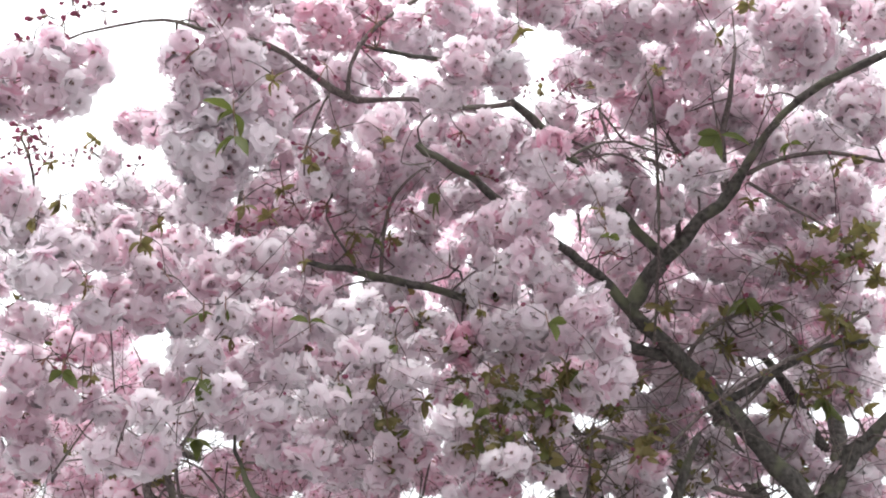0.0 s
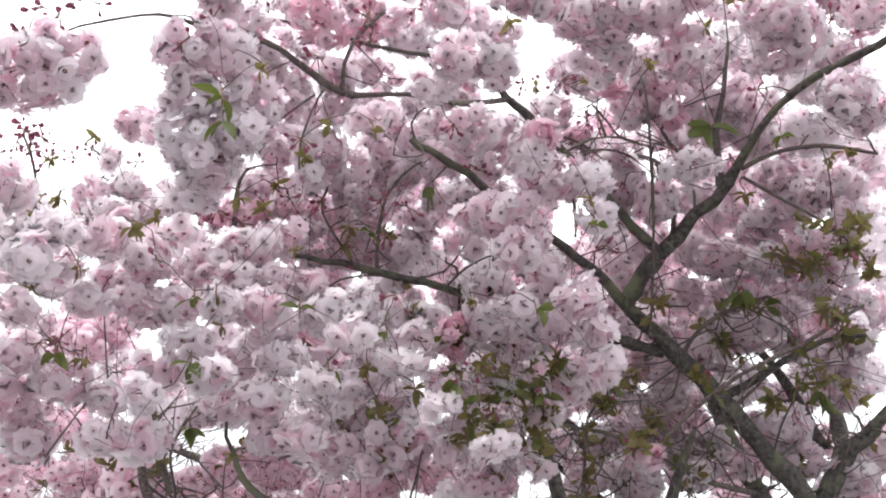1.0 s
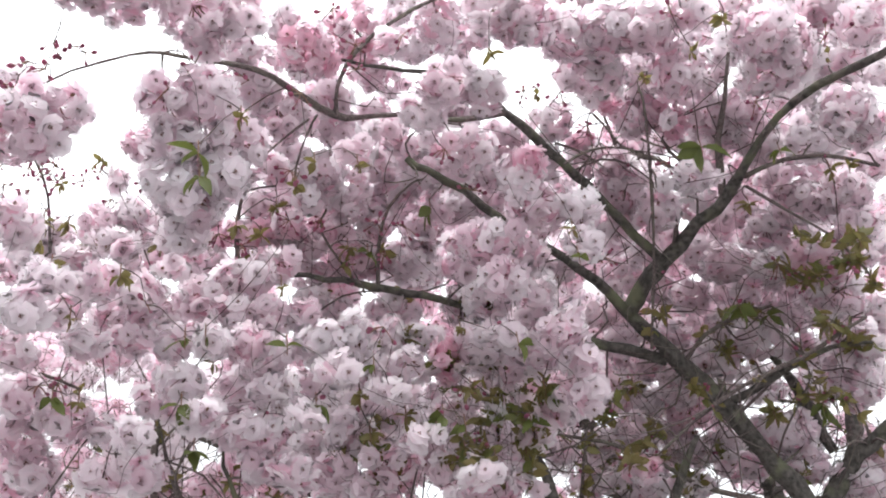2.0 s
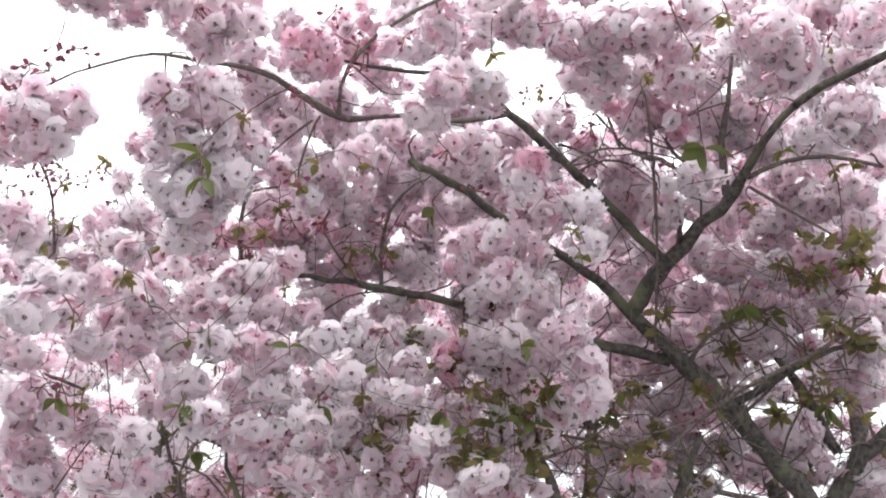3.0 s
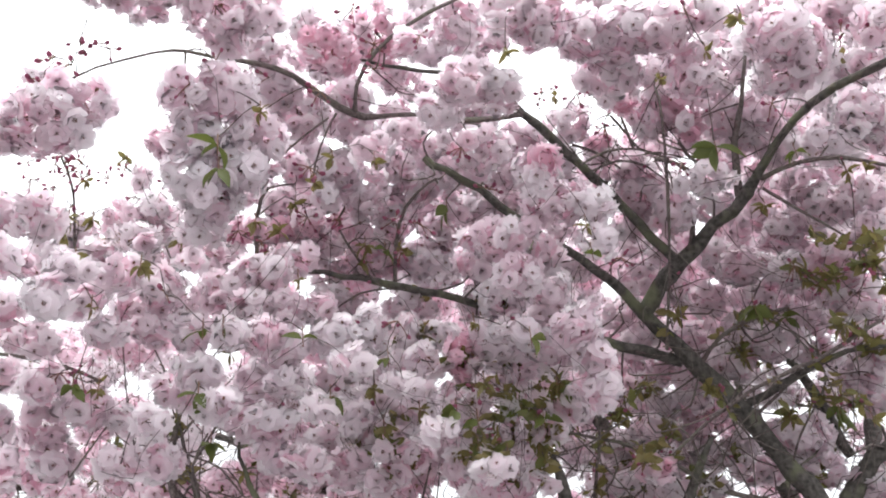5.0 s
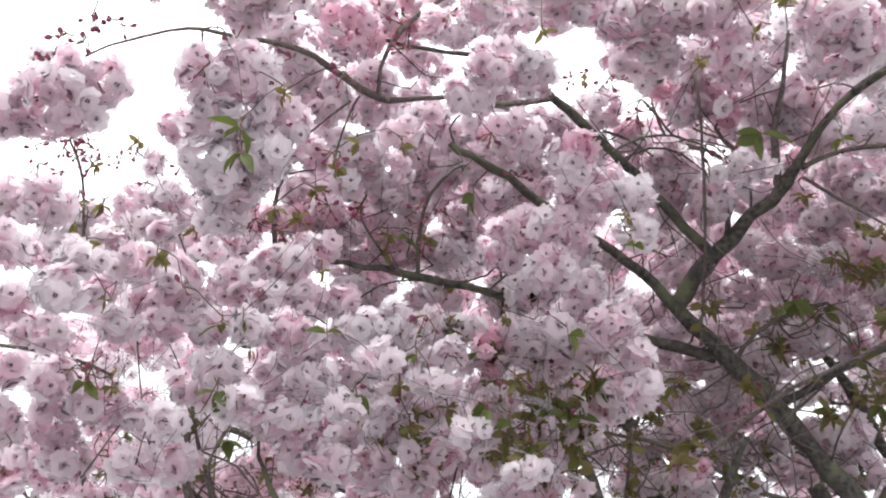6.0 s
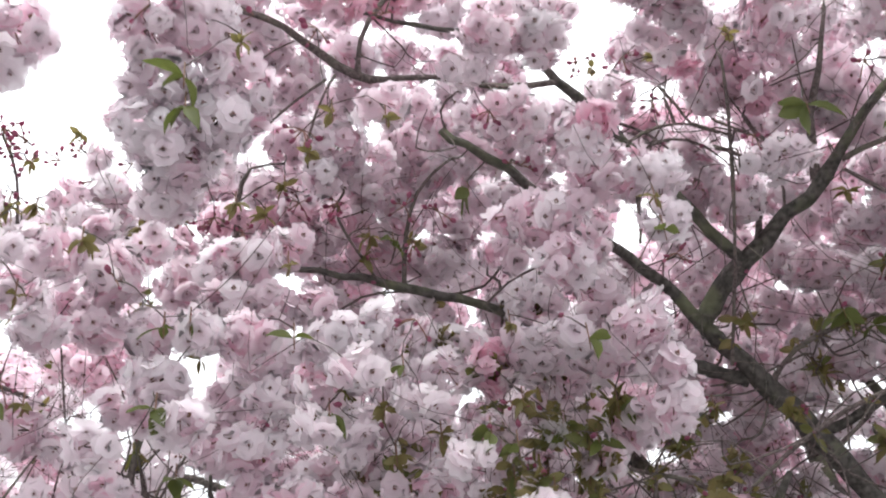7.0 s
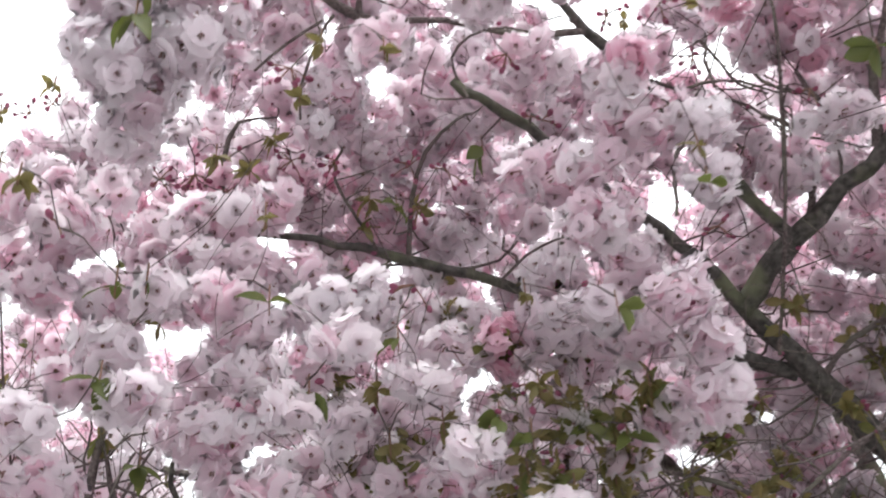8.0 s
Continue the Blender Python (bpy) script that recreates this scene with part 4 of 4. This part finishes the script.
leaf_spray(1.09, 2.11, 2.85, 0.052, 1, 4)
leaf_spray(0.96, 2.76, 2.50, 0.066, 0, 4)
leaf_spray(0.21, 2.21, 2.28, 0.052, 1, 3)
leaf_spray(-0.28, 1.99, 2.14, 0.045, 1, 2)
leaf_spray(-0.27, 1.92, 2.17, 0.041, 0, 2)
leaf_spray(0.85, 1.91, 2.83, 0.053, 1, 4)
leaf_spray(0.22, 2.29, 2.16, 0.072, 1, 5)
leaf_spray(0.28, 2.37, 2.12, 0.056, 0, 3)
leaf_spray(-0.03, 2.24, 2.14, 0.066, 1, 4)
leaf_spray(-0.01, 2.27, 2.06, 0.066, 1, 5)
leaf_spray(0.40, 2.32, 2.14, 0.055, 0, 3)
leaf_spray(0.19, 2.37, 2.05, 0.056, 0, 3)
leaf_spray(0.32, 2.45, 2.07, 0.076, 1, 5)
leaf_spray(0.07, 2.28, 2.10, 0.066, 1, 4)
leaf_spray(0.67, 2.72, 2.51, 0.073, 1, 5)
leaf_spray(0.74, 2.71, 2.28, 0.070, 1, 5)
leaf_spray(0.50, 2.73, 2.22, 0.070, 1, 5)
leaf_spray(0.94, 2.82, 2.23, 0.073, 1, 5)
leaf_spray(0.58, 2.70, 2.30, 0.070, 1, 5)
leaf_spray(0.85, 2.86, 2.43, 0.075, 1, 5)
leaf_spray(-0.16, 2.05, 2.61, 0.062, 1, 5)
leaf_spray(-0.29, 2.16, 2.55, 0.065, 1, 5)
leaf_spray(-0.34, 2.12, 2.56, 0.065, 1, 5)
leaf_spray(-0.12, 2.33, 2.59, 0.067, 1, 4)
leaf_spray(-0.56, 2.14, 2.54, 0.067, 1, 4)
leaf_spray(-0.70, 2.07, 2.51, 0.067, 1, 4)
leaf_spray(-0.85, 2.07, 2.54, 0.062, 1, 5)
leaf_spray(1.12, 2.43, 2.74, 0.062, 1, 4)
leaf_spray(1.16, 2.42, 2.74, 0.062, 1, 4)
leaf_spray(-0.50, 1.87, 2.02, 0.049, 1, 3)
leaf_spray(-0.46, 2.30, 2.05, 0.065, 0, 4)
leaf_spray(-0.30, 2.19, 1.93, 0.059, 1, 4)


# ---- buds ----
def bud_mesh():
    path = np.array([(0, 0, 0.0075 * t, 0.0075 * w) for t, w in ((-0.3, 0.35), (0.2, 0.8), (1.0, 1.0), (1.8, 0.78), (2.3, 0.3))])
    path[:, :2] += rng.normal(size=(5, 2)) * 0.0005
    v, f = tube(path, 8)
    cup, g = tube(np.array([(0, 0, -0.006, 0.0016), (0, 0, -0.001, 0.0035), (0, 0, 0.005, 0.0066)]), 6)
    ob = quads("bud", np.vstack([v, cup]), np.vstack([f, g + len(v)]), [BUD, STALK], [0] * len(f) + [1] * len(g))
    me = ob.data
    bpy.data.objects.remove(ob)
    return me


BUDS = [bud_mesh() for _ in range(4)]


def bud_cluster(x, y, z, count):
    """A spur of rose-red buds on thin stalks."""
    verts, faces, base, tips = [], [], 0, []
    for k in range(count):
        d = rng.normal(size=3) + (0, -0.3, -0.4)
        d *= rng.uniform(0.015, 0.036) / np.linalg.norm(d)
        v, f = tube(np.array([(0, 0, 0.01, 0.0013), (*(d * 0.6 + (0, 0, 0.006)), 0.0013), (*d, 0.0014)]), 4)
        verts.append(v), faces.append(f + base), tips.append(d)
        base += len(v)
    spur = quads("bud_spur", np.vstack(verts), np.vstack(faces), [STALK], np.zeros(sum(map(len, faces))), label="closed rose-red buds on thin stalks")
    spur.location = (x, y, z)
    HUNG.append((x, y, z + 0.008, -1.0))
    for d in tips:
        bud = new("bud", BUDS[rng.integers(4)])
        bud.parent = spur
        bud.matrix_basis = Matrix.LocRotScale(d, Matrix(facing(d, 0.0).tolist()).to_quaternion(), Vector((1, 1, 1)) * rng.uniform(0.4, 0.8))


bud_cluster(0.02, 1.90, 2.88, 7)
bud_cluster(0.13, 1.91, 2.90, 5)
bud_cluster(0.01, 1.95, 2.85, 5)
bud_cluster(-0.17, 1.73, 2.81, 4)
bud_cluster(-0.26, 2.26, 2.64, 8)
bud_cluster(-0.18, 2.29, 2.65, 7)
bud_cluster(-0.43, 2.21, 2.59, 9)
bud_cluster(-0.49, 2.19, 2.57, 8)
bud_cluster(-0.38, 2.25, 2.57, 8)
bud_cluster(-0.03, 2.30, 2.63, 7)
bud_cluster(0.04, 2.32, 2.62, 6)
bud_cluster(0.19, 2.12, 2.71, 6)
bud_cluster(1.03, 2.00, 2.86, 8)
bud_cluster(1.09, 2.06, 2.86, 6)
bud_cluster(0.99, 2.63, 2.58, 7)
bud_cluster(1.05, 2.64, 2.53, 8)
bud_cluster(1.09, 2.70, 2.39, 3)
bud_cluster(0.54, 2.58, 2.62, 7)
bud_cluster(0.72, 2.37, 2.77, 4)
bud_cluster(-0.54, 1.58, 2.64, 6)
bud_cluster(-0.57, 1.55, 2.57, 6)
bud_cluster(-0.50, 1.58, 2.69, 4)
bud_cluster(-0.95, 2.10, 2.83, 7)
bud_cluster(-0.91, 2.14, 2.82, 7)
bud_cluster(-0.98, 2.14, 2.75, 5)
bud_cluster(-0.86, 2.20, 2.80, 5)
bud_cluster(-0.91, 1.97, 2.65, 5)
bud_cluster(-0.75, 2.26, 2.73, 6)
bud_cluster(-0.56, 1.88, 2.06, 8)
bud_cluster(-0.59, 1.86, 2.05, 5)
bud_cluster(-0.06, 1.80, 2.67, 4)
bud_cluster(-0.25, 1.73, 2.66, 6)
bud_cluster(-0.24, 1.65, 2.66, 4)
bud_cluster(-0.25, 1.59, 2.55, 2)
bud_cluster(-0.04, 1.88, 2.99, 6)
bud_cluster(0.35, 2.42, 3.10, 7)
bud_cluster(0.46, 2.32, 3.00, 6)
bud_cluster(0.95, 2.28, 2.86, 5)
bud_cluster(0.56, 2.64, 2.07, 3)
bud_cluster(-0.03, 2.38, 2.59, 7)
bud_cluster(0.23, 2.27, 2.68, 4)
bud_cluster(-0.78, 2.23, 2.75, 6)
bud_cluster(1.14, 2.56, 2.53, 5)
bud_cluster(-0.19, 1.80, 2.73, 3)
bud_cluster(0.52, 2.46, 2.98, 6)
bud_cluster(-0.14, 1.97, 2.59, 6)
bud_cluster(-0.36, 1.83, 2.20, 2)
bud_cluster(0.06, 2.11, 2.24, 3)
bud_cluster(0.21, 2.29, 2.15, 4)
bud_cluster(0.75, 1.92, 2.86, 3)
bud_cluster(-0.97, 2.16, 2.83, 8)
bud_cluster(-0.98, 2.12, 2.87, 7)
bud_cluster(-0.95, 2.14, 2.88, 6)
bud_cluster(-0.94, 2.20, 2.81, 7)
bud_cluster(-1.00, 2.14, 2.83, 6)
bud_cluster(-0.95, 2.19, 2.71, 7)
bud_cluster(-0.82, 2.21, 2.83, 5)
bud_cluster(-0.79, 2.24, 2.82, 6)
bud_cluster(-0.72, 2.28, 2.83, 5)
bud_cluster(-1.03, 2.07, 2.79, 4)
bud_cluster(-0.54, 1.53, 2.62, 4)
bud_cluster(-0.52, 1.56, 2.69, 4)
bud_cluster(-0.47, 1.60, 2.69, 3)

# ---- twigs that carry the clusters ----
bones = np.array(BONES)
left = np.array(HUNG)
gap = np.linalg.norm(left[:, None, :3] - bones[None, :, :3], axis=2)
near, reach = gap.argmin(axis=1), gap.min(axis=1)
verts, faces, base = [], [], 0
for _ in range(len(left)):
    i = int(np.argmin(reach))
    a, b, d = bones[near[i]], left[i], reach[i]
    reach[i] = np.inf
    if d < 0.03:
        continue
    thin = min(a[3] * 0.7, 0.0022 + 0.006 * d)
    mid = (a[:3] + b[:3]) / 2 + rng.normal(size=3) * 0.12 * d + (0, 0, 0.1 * d)
    path = spline([(*a[:3], thin), (*mid, thin * 0.8), (*b[:3], max(0.002, thin * 0.6))], 0.03)
    path[1:-1, :3] += rng.normal(size=(len(path) - 2, 3)) * 0.002
    if b[3] > 0:
        v, f = tube(path, 6)
        quads("twig", v, f, [TWIG_BARK], np.zeros(len(f)))
    else:
        v, f = tube(path, 4)
        verts.append(v), faces.append(f + base)
        base += len(v)
    fresh = path[len(path) // 3 :]
    gap = np.linalg.norm(left[:, None, :3] - fresh[None, :, :3], axis=2)
    closer = (gap.min(axis=1) < reach) & np.isfinite(reach)
    near[closer], reach[closer] = len(bones) + gap.argmin(axis=1)[closer], gap.min(axis=1)[closer]
    bones = np.vstack([bones, fresh])

# bare side twigs, too many to count
thicket = bones[(bones[:, 1] > 2.45) & (bones[:, 2] < 2.6) & ((bones[:, 0] < 0.25) | ((bones[:, 0] > 0.6) & (np.arange(len(bones)) % 3 == 0)) | (np.arange(len(bones)) % 4 == 0))]
for k in range(7200):
    a = bones[rng.integers(len(bones))] if k < 4000 else thicket[rng.integers(len(thicket))]
    if a[1] < 2.3 and rng.random() < 0.8:
        continue
    if -0.4 < a[0] < 0.45 and a[1] < 2.75 and 2.38 < a[2] < 2.8 and rng.random() < 0.7:  # few along the long bare bough
        continue
    if a[0] > 0.55 and a[2] > 2.3 and rng.random() < 0.5:
        continue
    d = rng.normal(size=3) + (0, 0.4, 0.15)
    d *= rng.uniform(0.08, 0.34) / np.linalg.norm(d)
    thin = min(a[3] * 0.6, rng.uniform(0.0012, 0.0024) * rng.uniform(0.8, 1.9) * (1.4 if k >= 4000 else 1.0))
    path = spline([(*a[:3], thin), (*(a[:3] + d * 0.35 + rng.normal(size=3) * 0.02), thin * 0.85), (*(a[:3] + d * 0.7 + rng.normal(size=3) * 0.03), thin * 0.7), (*(a[:3] + d * 0.9 + (0, 0, 0.04)), thin * 0.45)], 0.04)
    v, f = tube(path, 3)
    verts.append(v), faces.append(f + base)
    base += len(v)
fine = quads("fine_twig", np.vstack(verts), np.vstack(faces), [TWIG_BARK], np.zeros(sum(map(len, faces))), label="dense bare grey-brown twigs")
fine["kind"] = "stuff"

lower = bones[(bones[:, 3] < 0.008) & (bones[:, 1] > 2.3) & (bones[:, 2] < 2.6)]
# half-open leaves and buds on the twigs further in, too many to count
inner = bones[(bones[:, 3] < 0.006) & (bones[:, 1] > 2.0)]
for name, count, mat, words in (("young_leaf", 4600, BRONZE, "small bronze-green leaves opening along the twigs"), ("far_bud", 1000, BUD, "small rose buds along the far twigs")):
    verts, faces, base = [], [], 0
    for k in range(count):
        if k % 4 == 0 or name == "far_bud":
            source = lower if k % 2 == 0 else inner
            knot = source[rng.integers(len(source)), :3]
        spot = knot + rng.normal(size=3) * 0.007
        if name == "young_leaf":
            v, f = [], []
            long = rng.uniform(0.02, 0.048)
            v = np.array([(u * broad * long * 0.25, along * long, abs(u) * 0.004 - 0.3 * long * along**2) for along, broad in ((0, 0.1), (0.4, 1), (0.75, 0.8), (1, 0.05)) for u in (-1, 0, 1)])
            f = np.array([(r * 3 + c, r * 3 + c + 1, r * 3 + c + 4, r * 3 + c + 3) for r in range(3) for c in range(2)])
        else:
            r = rng.uniform(0.003, 0.0058)
            v, f = tube(np.array([(0, 0, r * t, r * w) for t, w in ((-0.3, 0.3), (0.3, 0.85), (1.1, 1.0), (1.9, 0.7), (2.3, 0.2))]), 6)
        turn = np.array(Euler(rng.uniform(-3, 3, size=3).tolist()).to_matrix())
        verts.append(v @ turn.T + spot), faces.append(f + base)
        base += len(v)
    some = quads(name, np.vstack(verts), np.vstack(faces), [mat], np.zeros(sum(map(len, faces))), label=words)
    some["kind"] = "stuff"
